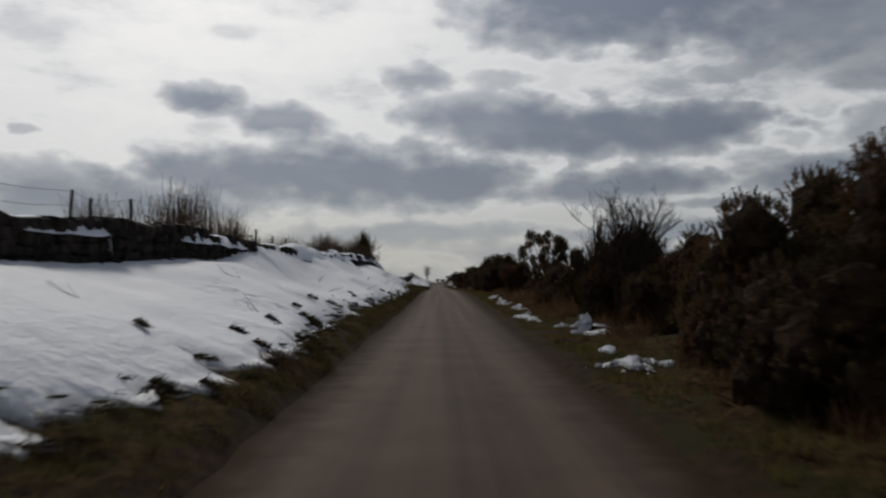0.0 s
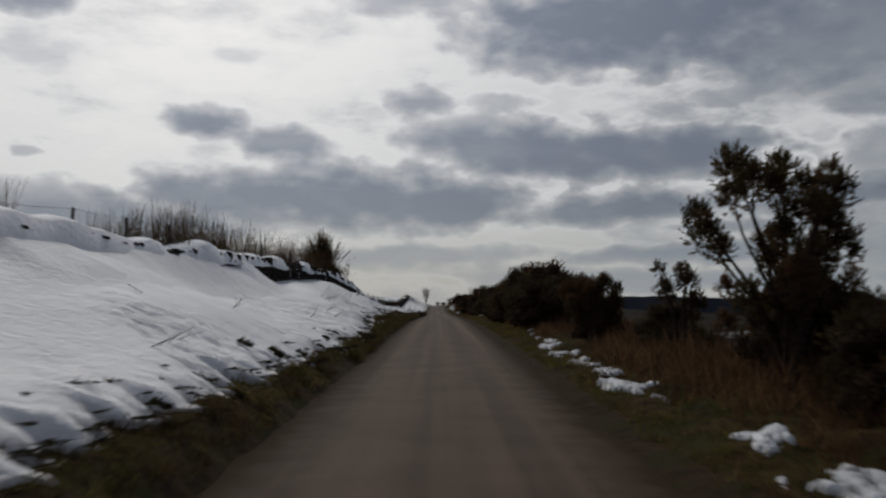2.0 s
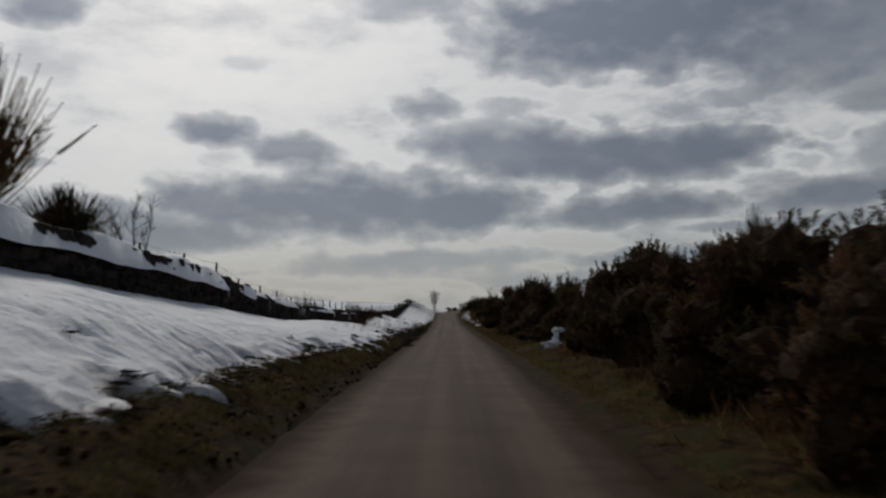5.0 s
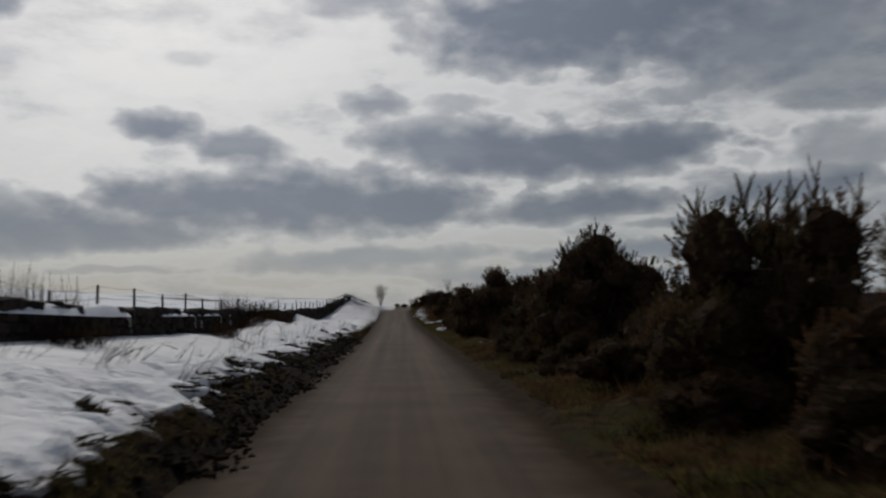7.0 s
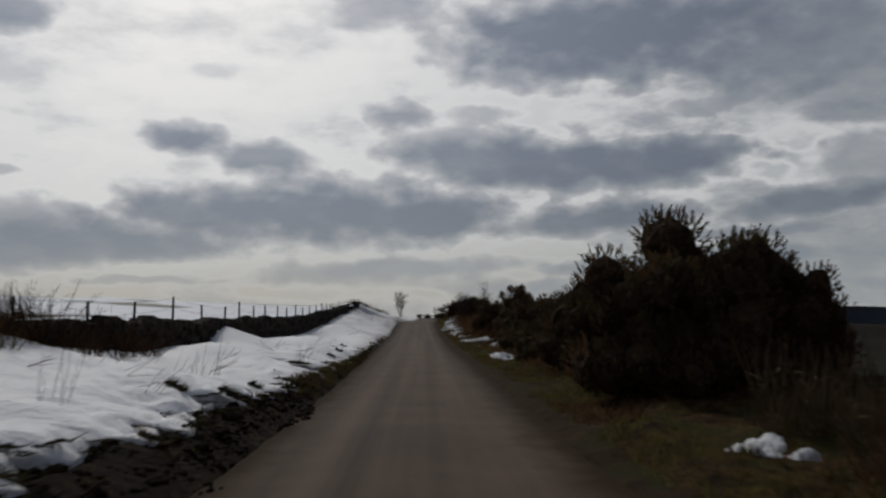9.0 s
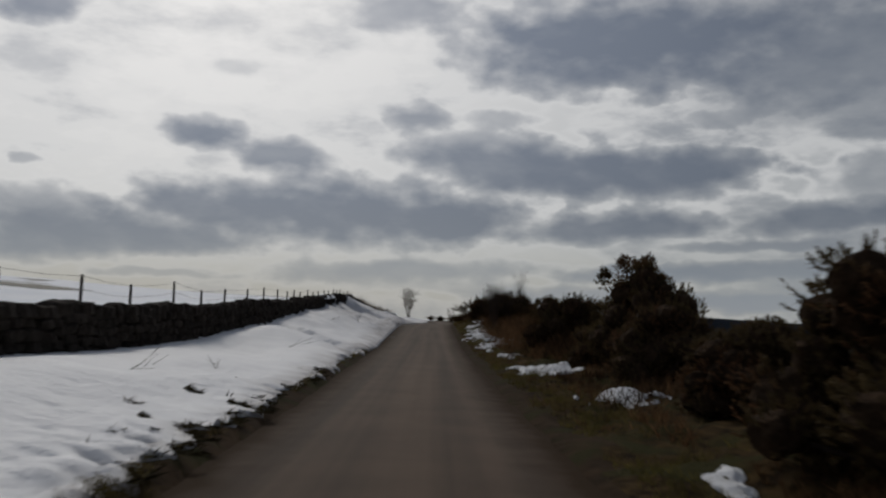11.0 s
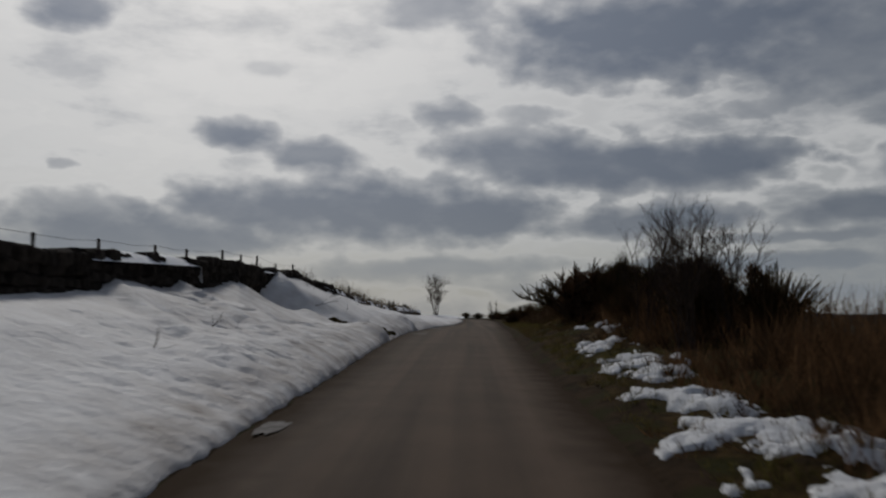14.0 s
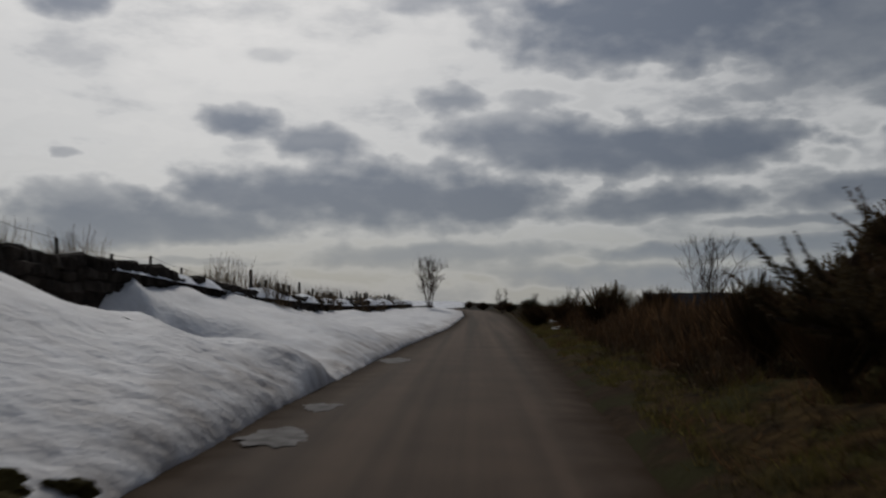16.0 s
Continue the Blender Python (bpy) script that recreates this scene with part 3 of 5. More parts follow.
tagged(drift, "long bank of old wind-carved snow against the stone wall", "snow", kind="structure")


# ---------------------------------------------------------------- helpers for things
def thing(name, place, label, category, group="", kind=""):
    ob = new(name)
    ob.empty_display_size = 0.2
    ob.matrix_basis = Matrix.Translation(place)
    return tagged(ob, label, category, group, kind)


def part(name, me, parent, label=""):
    ob = new(name, me)
    ob.parent = parent
    if label:
        ob["label"] = label
    return ob


class Soup:
    """Collects vertices and faces of one mesh."""

    def __init__(self):
        self.v, self.f = [], []

    def tube(self, pts, radii, sides=4):
        n0 = len(self.v)
        pts = [Vector(p) for p in pts]
        for k, p in enumerate(pts):
            ahead = (pts[min(k + 1, len(pts) - 1)] - pts[max(k - 1, 0)]).normalized()
            u = ahead.orthogonal().normalized()
            w = ahead.cross(u)
            for s in range(sides):
                a = 2 * math.pi * s / sides
                self.v.append(p + (u * math.cos(a) + w * math.sin(a)) * radii[k])
        for k in range(len(pts) - 1):
            for s in range(sides):
                a, b = n0 + k * sides + s, n0 + k * sides + (s + 1) % sides
                self.f.append((a, b, b + sides, a + sides))
        self.f.append(tuple(n0 + (len(pts) - 1) * sides + s for s in range(sides)))

    def blade(self, a, b, width, side):
        n0 = len(self.v)
        s = side.normalized() * width
        self.v += [a - s, a + s, b]
        self.f.append((n0, n0 + 1, n0 + 2))

    def mesh(self, name, *mats, smooth=False):
        me = bpy.data.meshes.new(name)
        me.from_pydata([tuple(p) for p in self.v], [], self.f)
        for m in mats:
            me.materials.append(m)
        if smooth:
            me.polygons.foreach_set("use_smooth", np.ones(len(me.polygons), bool))
        me.update()
        return me


def rand_dir(rng, up=0.0):
    v = Vector((rng.gauss(0, 1), rng.gauss(0, 1), rng.gauss(0, 1) + up))
    return v.normalized()


GRID_X, GRID_Y = np.arange(-9, 16.01, 0.1), np.arange(-15, 300.01, 0.1)
GRID_Z = land(*np.meshgrid(GRID_X, GRID_Y))


def height_at(x, y):
    """Height of the ground at one place."""
    if -8.9 < x < 15.8 and -14.9 < y < 299.8:
        fx, fy = (x + 9) / 0.1, (y + 15) / 0.1
        i, j = int(fx), int(fy)
        fx, fy = fx - i, fy - j
        a, b = GRID_Z[j], GRID_Z[j + 1]
        return float((a[i] * (1 - fx) + a[i + 1] * fx) * (1 - fy) + (b[i] * (1 - fx) + b[i + 1] * fx) * fy)
    return float(land(np.array([float(x)]), np.array([float(y)]))[0])


def shoot(soup, p, ahead, length, rng, spines=13, fat=0.055):
    """A spiny gorse shoot: a stem set round with needles."""
    tip = p + ahead * length + Vector((0, 0, length * 0.25))
    u = ahead.orthogonal().normalized()
    w = ahead.cross(u)
    soup.blade(p, tip, fat * 0.2, u)
    soup.blade(p, tip, fat * 0.2, w)
    for k in range(spines):
        f = 0.12 + 0.86 * k / spines
        a = k * 2.4 + rng.random()
        out = u * math.cos(a) + w * math.sin(a)
        q = p.lerp(tip, f)
        ln = fat * (1.5 - 0.9 * f) * rng.uniform(0.8, 1.3)
        soup.blade(q, q + out * ln + ahead * ln * 0.9, fat * 0.32, ahead.cross(out))


TALL = 1.45                      # height of a dense gorse bush over its radius, before it is scaled


def gorse_meshes(seed, count=2600):
    """Meshes of a gorse bush about 1 m in radius and TALL m high (scaled when placed)."""
    rng = random.Random(seed)
    lobes = []
    for k in range(30):
        a = rng.uniform(0, 6.28)
        up = rng.random()
        r, zc, size = 0.74 * math.sqrt(1 - up * up) * rng.uniform(0.75, 1.05), 0.1 + 0.66 * up * rng.uniform(0.8, 1.08), rng.uniform(0.15, 0.27)
        lobes.append((Vector((math.cos(a) * r, math.sin(a) * r, zc)), size))
    lobes += [(Vector((0, 0, 0.38)), 0.42), (Vector((0.2, 0.1, 0.25)), 0.4), (Vector((-0.2, -0.15, 0.3)), 0.4)]
    lobes = [(Vector((c.x, c.y, c.z * TALL)), r * 1.12) for c, r in lobes]
    stems, crown, inner = Soup(), Soup(), Soup()
    for c, r in lobes:
        base = Vector((rng.uniform(-.15, .15), rng.uniform(-.15, .15), -0.05))
        mid = base.lerp(c, 0.5) + Vector((rng.uniform(-.12, .12), rng.uniform(-.12, .12), 0))
        stems.tube([base, mid, c], [0.03, 0.022, 0.01], 5)
    area = sum(r * r for c, r in lobes)
    for n_lobe, (c, r) in enumerate(lobes):
        for k in range(int(count * r * r / area * (0.55 if n_lobe > 29 else 1.15))):
            n = rand_dir(rng, 0.35)
            p = c + Vector((n.x, n.y, n.z * 0.9)) * r * rng.uniform(0.72, 1.02)
            if p.z < 0.02:
                continue
            ahead = (n + Vector((0, 0, 0.35)) + rand_dir(rng) * 0.35).normalized()
            ln = rng.uniform(0.045, 0.085) * (1.7 if rng.random() < 0.02 else 1.0)
            shoot(crown, p, ahead, ln, rng, 9, 0.024)
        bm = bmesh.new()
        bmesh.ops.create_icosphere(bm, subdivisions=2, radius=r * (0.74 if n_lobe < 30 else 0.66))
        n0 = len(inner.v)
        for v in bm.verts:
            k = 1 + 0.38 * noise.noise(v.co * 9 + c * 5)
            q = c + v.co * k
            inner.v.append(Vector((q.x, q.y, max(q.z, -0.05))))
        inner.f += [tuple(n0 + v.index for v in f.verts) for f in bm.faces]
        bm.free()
    # sprays of long finger-like shoots that stand out of the outline
    for k in range(16):
        c, r = lobes[rng.randrange(min(len(lobes), 30))]
        if c.z < 0.3:
            continue
        n = rand_dir(rng, 1.1)
        p = c + n * r * 0.8
        for _ in range(rng.randint(3, 6)):
            d = (n + rand_dir(rng) * 0.55 + Vector((0, 0, 0.25))).normalized()
            shoot(crown, p + rand_dir(rng) * 0.03, d, rng.uniform(0.09, 0.16), rng, 26, 0.014)
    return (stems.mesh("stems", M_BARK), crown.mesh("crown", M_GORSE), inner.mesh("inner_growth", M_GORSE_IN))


def gorse_bush(seed):
    ob = thing("gorse_bush", (0, 0, -60), "dense dark spiny gorse bush on the lane's verge", "bush", "gorse along the lane")
    s, c, i = gorse_meshes(seed)
    part("trunk", s, ob)
    part("crown", c, ob)
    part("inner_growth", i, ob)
    return ob


def place_copy(src, x, y, r, h, turn, sink=0.05, label=""):
    ob = copy_thing(src, Matrix.Translation((x, y, height_at(x, y) - sink)) @ Matrix.Rotation(turn, 4, "Z") @ Matrix.Diagonal((r, r, h, 1)))
    if label:
        ob["label"] = label
    return ob


def discard(ob):
    for o in (*ob.children_recursive, ob):
        bpy.data.objects.remove(o)


# gorse along the right of the lane: x, y, radius, height
protos = [gorse_bush(s) for s in (11, 12, 13, 14, 15)]
GORSE = ((4.2, 12.0, 1.7, 2.35), (4.6, 15.8, 1.5, 2.45), (4.9, 19.8, 1.1, 2.05), (4.9, 24.0, 1.2, 1.95), (5.0, 28.0, 1.5, 2.5), (6.0, 25.6, 1.5, 1.8), (4.6, 34.2, 1.0, 2.0), (4.6, 37.2, 1.3, 1.7), (5.2, 40.2, 1.3, 1.5),
         (5.2, 43.4, 1.2, 1.6), (4.9, 50.0, 0.9, 1.0), (5.4, 59.4, 0.8, 0.9), (4.5, 56.6, 0.8, 1.25), (4.5, 65.6, 2.0, 2.3), (4.6, 69.4, 1.9, 2.45), (4.3, 73.6, 1.8, 2.6),
         (4.4, 77.6, 1.7, 2.4), (4.3, 81.6, 1.7, 2.3), (4.5, 86.0, 1.8, 2.5), (4.2, 90.2, 1.7, 2.3), (4.3, 94.2, 1.4, 2.0), (4.6, 104.1, 1.1, 1.85),
         (4.4, 107.3, 1.5, 2.45), (4.9, 111.2, 1.4, 1.8), (4.2, 114.8, 1.6, 2.5), (4.2, 118.4, 1.5, 2.1), (5.2, 122.4, 1.0, 1.0), (4.6, 127.3, 1.2, 2.0), (6.6, 124.6, 1.3, 1.2), (7.6, 128.0, 1.4, 1.3), (9.0, 131.4, 1.5, 1.3), 
         (4.6, 137.0, 1.9, 2.8), (3.6, 135.6, 1.45, 2.4), (5.9, 136.8, 1.4, 2.4), (7.0, 139.5, 1.5, 2.1),  (4.2, 142.0, 1.6, 2.1), (4.2, 146.6, 1.6, 1.9), (4.2, 152.4, 1.6, 2.0), (4.7, 157.2, 1.3, 1.4), (4.9, 165.3, 1.45, 2.3), (4.6, 162.6, 1.2, 1.5), (4.7, 168.8, 1.1, 1.2),
         (4.3, 173.2, 1.4, 2.0), (3.3, 205.8, 0.9, 1.45), (4.7, 207.0, 1.3, 1.35), (5.2, 211.2, 1.5, 1.75), (4.0, 208.8, 1.0, 1.3), (5.6, 186.5, 0.5, 0.8), (3.3, 106.0, .8, .8), (3.4, 109.6, .9, .9), (3.25, 113.2, .8, .8), (3.3, 117.0, .8, .9), (3.4, 121.4, .8, .8), (3.6, 103.0, .8, .8), (5.6, 203.4, 1.2, 1.5), (5.5, 206.0, 1.2, 1.3))
rng = random.Random(3)
for k, (x, y, r, h) in enumerate(GORSE):
    place_copy(protos[k % 5], x, y, r * 1.15, h * 1.17 / TALL, rng.uniform(0, 6.28))
for p in protos:
    discard(p)



# open, tree-like gorse: bare stems that end in rounded tufts
def open_gorse(x, y, r, h, n, seed, low=0.35, label="tall open gorse with bare stems and rounded dark tufts"):
    rng = random.Random(seed)
    ob = thing("gorse_bush", (x, y, height_at(x, y) - 0.05), label, "bush", "gorse along the lane")
    stems, crown = Soup(), Soup()
    for k in range(n):
        a, f = 2.4 * k + rng.uniform(-.4, .4), rng.uniform(0.1, 1.0)
        c = Vector((math.cos(a) * r * f, math.sin(a) * r * f, h * (low + (0.96 - low) * ((k + 0.5) / n) ** 0.6 - 0.06 * f)))
        size = rng.uniform(0.12, 0.27) * (0.6 + 0.35 * min(r, 1))
        fork = Vector((c.x * 0.35, c.y * 0.35, c.z * 0.55))
        bend = fork.lerp(c, 0.6) + Vector((rng.gauss(0, .06), rng.gauss(0, .06), .04))
        stems.tube([Vector((rng.gauss(0, .05), rng.gauss(0, .05), 0)), fork, bend, c], [.035, .026, .016, .008], 5)
        for _ in range(int(190 * (size / .2) ** 2)):
            d = rand_dir(rng, 0.35)
            p = c + Vector((d.x, d.y, d.z * 1.25)) * size * rng.random() ** 0.5 * rng.uniform(.75, 1.2)
            shoot(crown, p, (d + Vector((0, 0, .5))).normalized(), rng.uniform(.05, .11), rng, 6, 0.035)
    part("trunk", stems.mesh("trunk", M_BARK), ob)
    part("crown", crown.mesh("crown", M_GORSE), ob)


open_gorse(4.5, 42.6, 1.2, 3.15, 34, 71, 0.22)
open_gorse(4.35, 47.4, 0.42, 2.0, 5, 72, 0.5, "small open gorse with bare stems and dark tufts")
open_gorse(5.2, 176.6, 0.6, 1.3, 6, 74, 0.4, "small open gorse with bare stems and dark tufts")
open_gorse(7.6, 205.5, 0.9, 1.5, 11, 75, 0.3, "small open gorse with bare stems and dark tufts")
open_gorse(4.2, 56.0, 0.85, 1.72, 32, 79, 0.3, "round open gorse with dark tufts on bare stems")
open_gorse(4.75, 165.8, 0.85, 2.85, 14, 77, 0.5)
open_gorse(4.8, 170.2, 0.42, 1.75, 6, 78, 0.55, "small open gorse with bare stems and dark tufts")
open_gorse(5.6, 160.8, 0.7, 1.1, 8, 76, 0.35, "small open gorse with bare stems and dark tufts")


def leaning_gorse(x, y, arms, seed, label):
    """Gorse whose long branches reach out, set with finger-like shoots."""
    rng = random.Random(seed)
    ob = thing("gorse_bush", (x, y, height_at(x, y) - 0.05), label, "bush", "gorse along the lane")
    stems, crown = Soup(), Soup()
    for dx, dy, dz in arms:
        tip = Vector((dx, dy, dz))
        root = Vector((rng.gauss(0, .08), rng.gauss(0, .08), 0))
        mid = root.lerp(tip, 0.5) + Vector((0, 0, 0.18))
        stems.tube([root, mid, tip], [.03, .02, .008], 5)
        ahead = (tip - mid).normalized()
        for k in range(26):
            f = rng.uniform(0.15, 1.0)
            p = mid.lerp(tip, f)
            d = (ahead * 0.8 + rand_dir(rng) * 0.8 + Vector((0, 0, 0.35))).normalized()
            shoot(crown, p, d, rng.uniform(0.16, 0.34), rng, 30, 0.032)
    part("trunk", stems.mesh("trunk", M_BARK), ob)
    part("crown", crown.mesh("crown", M_GORSE), ob)


leaning_gorse(3.0, 205.6, [(-1.75, -.8, .68), (-1.5, -.3, .8), (-1.2, -.9, .85), (-.9, .1, 1.05), (-.6, -.6, 1.2), (-.2, -.2, 1.45), (-1.1, .5, .85), (.3, -.5, 1.5), (.6, .2, 1.5), (-1.3, -.6, .6),
                           (-.8, -.4, 1.0), (0, .4, 1.4), (.5, -.7, 1.2), (-.5, -1.0, .95), (.9, -.3, 1.4)], 81, "dark gorse leaning out towards the tarmac with finger-like shoots")
leaning_gorse(4.5, 107.3, [(-.6, -.6, 2.45), (-.2, -.9, 2.4), (.3, -.5, 2.6), (-.9, .2, 2.35), (.1, .3, 2.6), (.6, -.9, 2.4), (.5, .5, 2.45)], 82, "long upright gorse shoots standing above a dense bush")
leaning_gorse(4.3, 173.2, [(-.8, -.5, 1.4), (-.3, -.8, 1.65), (.2, -.4, 1.85), (.5, -.8, 1.7), (-.6, .3, 1.7), (.9, -.2, 1.75)], 83, "long upright gorse shoots standing above a dense bush")


# ---------------------------------------------------------------- brooms, bare shrubs, stalks
def broom_mesh(seed, stems=1100, mat=M_BROOM):
    """Upright green whips fanning from one root; 1 m high, about 0.45 m in radius."""
    rng, soup = random.Random(seed), Soup()
    for k in range(stems):
        a, lean = rng.uniform(0, 6.28), abs(rng.gauss(0, 0.36))
        z0 = rng.uniform(0.0, 0.45)
        p = Vector((math.cos(a) * lean * z0, math.sin(a) * lean * z0, z0))
        top = rng.uniform(0.25, 1.0) * (1 - 0.55 * lean)
        q = p + Vector((math.cos(a) * lean, math.sin(a) * lean, 1)) * max(top - z0, 0.15)
        q += Vector((rng.gauss(0, .03), rng.gauss(0, .03), 0))
        m = p.lerp(q, 0.55) + Vector((rng.gauss(0, .012), rng.gauss(0, .012), 0))
        soup.tube([p, m, q], [0.0045, 0.0038, 0.002], 3)
    return soup.mesh("whips", mat)


def broom(x, y, r, h, seed, label="upright dark green broom bush with thin whippy stems"):
    ob = thing("broom_bush", (x, y, height_at(x, y) - 0.05), label, "bush", "brooms")
    ob.matrix_basis = ob.matrix_basis @ Matrix.Diagonal((r / 0.45, r / 0.45, h, 1))
    part("crown", (BROOMS_DRY if "brown" in label or "dead" in label else BROOMS)[seed % 3], ob)
    part("trunk", BROOM_BASE, ob)
    return ob


BROOMS = [broom_mesh(s) for s in (31, 32, 33)]
BROOMS_DRY = [broom_mesh(s, 800, M_BROOM_DRY) for s in (35, 36, 37)]
_soup, _rng = Soup(), random.Random(34)
for _k in range(9):
    _a = 0.7 * _k
    _soup.tube([(0, 0, -.03), (math.cos(_a) * .04, math.sin(_a) * .04, .18), (math.cos(_a) * .12, math.sin(_a) * .12, .42)], [.012, .009, .005], 5)
BROOM_BASE = _soup.mesh("trunk", M_BARK)


def branching(soup, rng, p, ahead, length, radius, depth, spread_):
    """A limb with its side twigs."""
    pts, dirn = [p], ahead.copy()
    steps = 4
    for k in range(steps):
        dirn = (dirn + rand_dir(rng) * 0.16 + Vector((0, 0, 0.05))).normalized()
        pts.append(pts[-1] + dirn * length / steps)
    soup.tube(pts, [radius * (1 - 0.16 * k) for k in range(steps + 1)], 5 if depth > 1 else 3)
    if depth == 0:
        return
    for k in range(4 if depth > 1 else 5):
        f = rng.uniform(0.3, 1.0)
        i = min(int(f * steps), steps - 1)
        q = pts[i].lerp(pts[i + 1], f * steps - i)
        d = (dirn + rand_dir(rng) * spread_).normalized()
        d.z = abs(d.z) * 0.8 + 0.15
        branching(soup, rng, q, d.normalized(), length * rng.uniform(0.45, 0.7), radius * 0.5, depth - 1, spread_)


def bare_shrub(x, y, h, stems, seed, label, lean=0.35, radius=0.02, name="bare_shrub", depth=3):
    rng = random.Random(seed)
    ob = thing(name, (x, y, height_at(x, y) - 0.05), label, "tree" if "tree" in name else "shrub")
    limbs, twigs = Soup(), Soup()
    for k in range(stems):
        a = rng.uniform(0, 6.28)
        d = Vector((math.cos(a) * lean * rng.uniform(.3, 1), math.sin(a) * lean * rng.uniform(.3, 1), 1)).normalized()
        p = Vector((rng.uniform(-.15, .15), rng.uniform(-.15, .15), 0))
        pts = [p]
        for q in range(5):
            d = (d + rand_dir(rng) * 0.12).normalized()
            pts.append(pts[-1] + d * h * 0.16 * rng.uniform(.8, 1.1))
        limbs.tube(pts, [radius * (1 - 0.13 * q) for q in range(6)], 6)
        for q in range(2, 6):
            for _ in range(2):
                t = (d + rand_dir(rng) * 0.75).normalized()
                t.z = abs(t.z) * 0.7 + 0.3
                branching(twigs, rng, pts[q], t.normalized(), h * 0.2, radius * 0.45, depth - 1, 0.7)
    part("trunk", limbs.mesh("limbs", M_BARK), ob)
    part("crown", twigs.mesh("twigs", M_BARK), ob)
    return ob


broom(4.2, 28.8, 0.7, 2.9, 0)
broom(4.1, 30.4, 0.6, 1.9, 1)
bare_shrub(4.4, 26.0, 3.1, 14, 41, "spreading leafless shrub with fine grey twigs", lean=0.26, radius=0.026, depth=4)
broom(4.0, 196.4, 1.2, 1.6, 1, "brownish broom thicket among bare stems")
bare_shrub(3.4, 194.8, 2.45, 10, 42, "bushy leafless willow with many upright stems", lean=0.4)
bare_shrub(3.2, 197.0, 2.2, 6, 43, "leafless willow shoots above dark gorse", lean=0.3)
for x, y, r, h, k in ((4.1, 205.0, .8, 2.0, 0), (3.6, 204.4, .6, 1.6, 1), (4.9, 204.0, .9, 1.8, 2), (2.9, 208.4, .6, 1.1, 0), (5.6, 202.4, .9, 1.5, 1), (3.0, 210.6, .7, 1.1, 1)):
    broom(x, y, r, h, k, "brown upright broom in front of dark gorse")
bare_shrub(6.0, 207.6, 3.2, 4, 44, "thin upright leafless saplings", lean=0.12, radius=0.015)
bare_shrub(7.6, 231.0, 3.3, 9, 45, "leafless sapling clump with upright stems", lean=0.35)
bare_shrub(-3.6, 275.5, 4.4, 11, 46, "small bare hedge tree standing alone at the lane's end", lean=0.3, radius=0.035, name="hedge_tree")
broom(-6.9, 83.6, 1.7, 3.2, 0, "round brown-green broom bush above the stone wall")
broom(-6.7, 81.2, 1.2, 2.2, 1, "brown-green broom bush above the stone wall")
broom(-6.5, 86.2, 1.1, 1.4, 2, "low brown broom bush above the stone wall")
bare_shrub(-6.1, 88.3, 1.5, 4, 47, "twisted leafless thorn at the wall's end", lean=0.7)
bare_shrub(5.6, 64.0, 1.6, 5, 48, "thin leafless twigs rising behind gorse", lean=0.3, radius=0.01)
broom(4.6, 84.0, 0.6, 2.9, 1)
broom(5.6, 53.0, 0.5, 1.5, 2, "thin dead stems in rough grass")
broom(5.4, 236.0, 1.2, 1.9, 1, "brown leafless scrub by the lane's far end")
broom(8.0, 243.0, 1.3, 1.8, 2, "brown leafless scrub by the lane's far end")
broom(3.9, 262.0, 1.0, 1.5, 0, "brown leafless scrub by the lane's far end")
for x, y, r, h in ((5.3, 190.0, .8, 1.3), (4.7, 182.6, .9, 1.15), (5.5, 186.0, 1.0, 1.2), (6.6, 189.4, 1.1, 1.25), (4.4, 187.6, .7, .9), (7.8, 186.0, 1.1, 1.2)):
    broom(x, y, r, h, int(y), "low brown broom in dead bracken")
broom(5.0, 195.6, 1.2, 1.5, 2, "brownish broom thicket among bare stems")
broom(3.3, 199.6, 0.7, 1.1, 0, "brownish broom thicket among bare stems")
bare_shrub(4.3, 195.6, 2.1, 9, 49, "bushy leafless willow with many upright stems", lean=0.4)
for k, (x, y, h) in enumerate(((3.6, 252.0, .9), (4.4, 270.0, 1.0), (3.3, 284.0, 1.0), (2.9, 300.0, 1.0), (5.5, 294.0, 1.3), (1.2, 312.0, 1.1), (4.0, 318.0, 1.4), (-.6, 330.0, 1.2), (4.3, 231.5, 1.7), (5.6, 228.0, 1.5), (3.6, 236.5, 1.4), (6.8, 222.5, 1.5), (5.4, 219.5, 1.3), (7.8, 218.0, 1.5), (2.9, 243.0, 1.2), (9.5, 226.0, 1.6))):
    broom(x, y, 1.1 + 0.2 * (k % 3), h, k, "brown leafless scrub beside the verge")


def stalk_clump(seed, count, height, spread_, mat, lean=0.18, width=0.006, bend=0.5):
    rng, soup = random.Random(seed), Soup()
    for k in range(count):
        a, r = rng.uniform(0, 6.28), spread_ * math.sqrt(rng.random())
        p = Vector((math.cos(a) * r, math.sin(a) * r, -0.03))
        h = height * rng.uniform(0.45, 1.0)
        d = Vector((rng.gauss(0.06, lean), rng.gauss(0, lean), 1)).normalized()
        m = p + d * h * 0.55
        q = m + (d + Vector((rng.gauss(0, lean * bend), rng.gauss(0, lean * bend), -0.05))).normalized() * h * 0.45
        soup.tube([p, m, q], [width, width * 0.85, width * 0.4], 3)
        if rng.random() < 0.4:
            soup.blade(m, m + rand_dir(rng, 0.6) * h * 0.18, width * 1.4, rand_dir(rng))
    return soup.mesh("stalks", mat)


LEAVES = stalk_clump(55, 120, 0.35, 0.5, M_REED, lean=0.6, width=0.007)
STALKS = [stalk_clump(s, 110, 1.0, 0.45, M_REED) for s in (51, 52, 53)]
rng = random.Random(8)


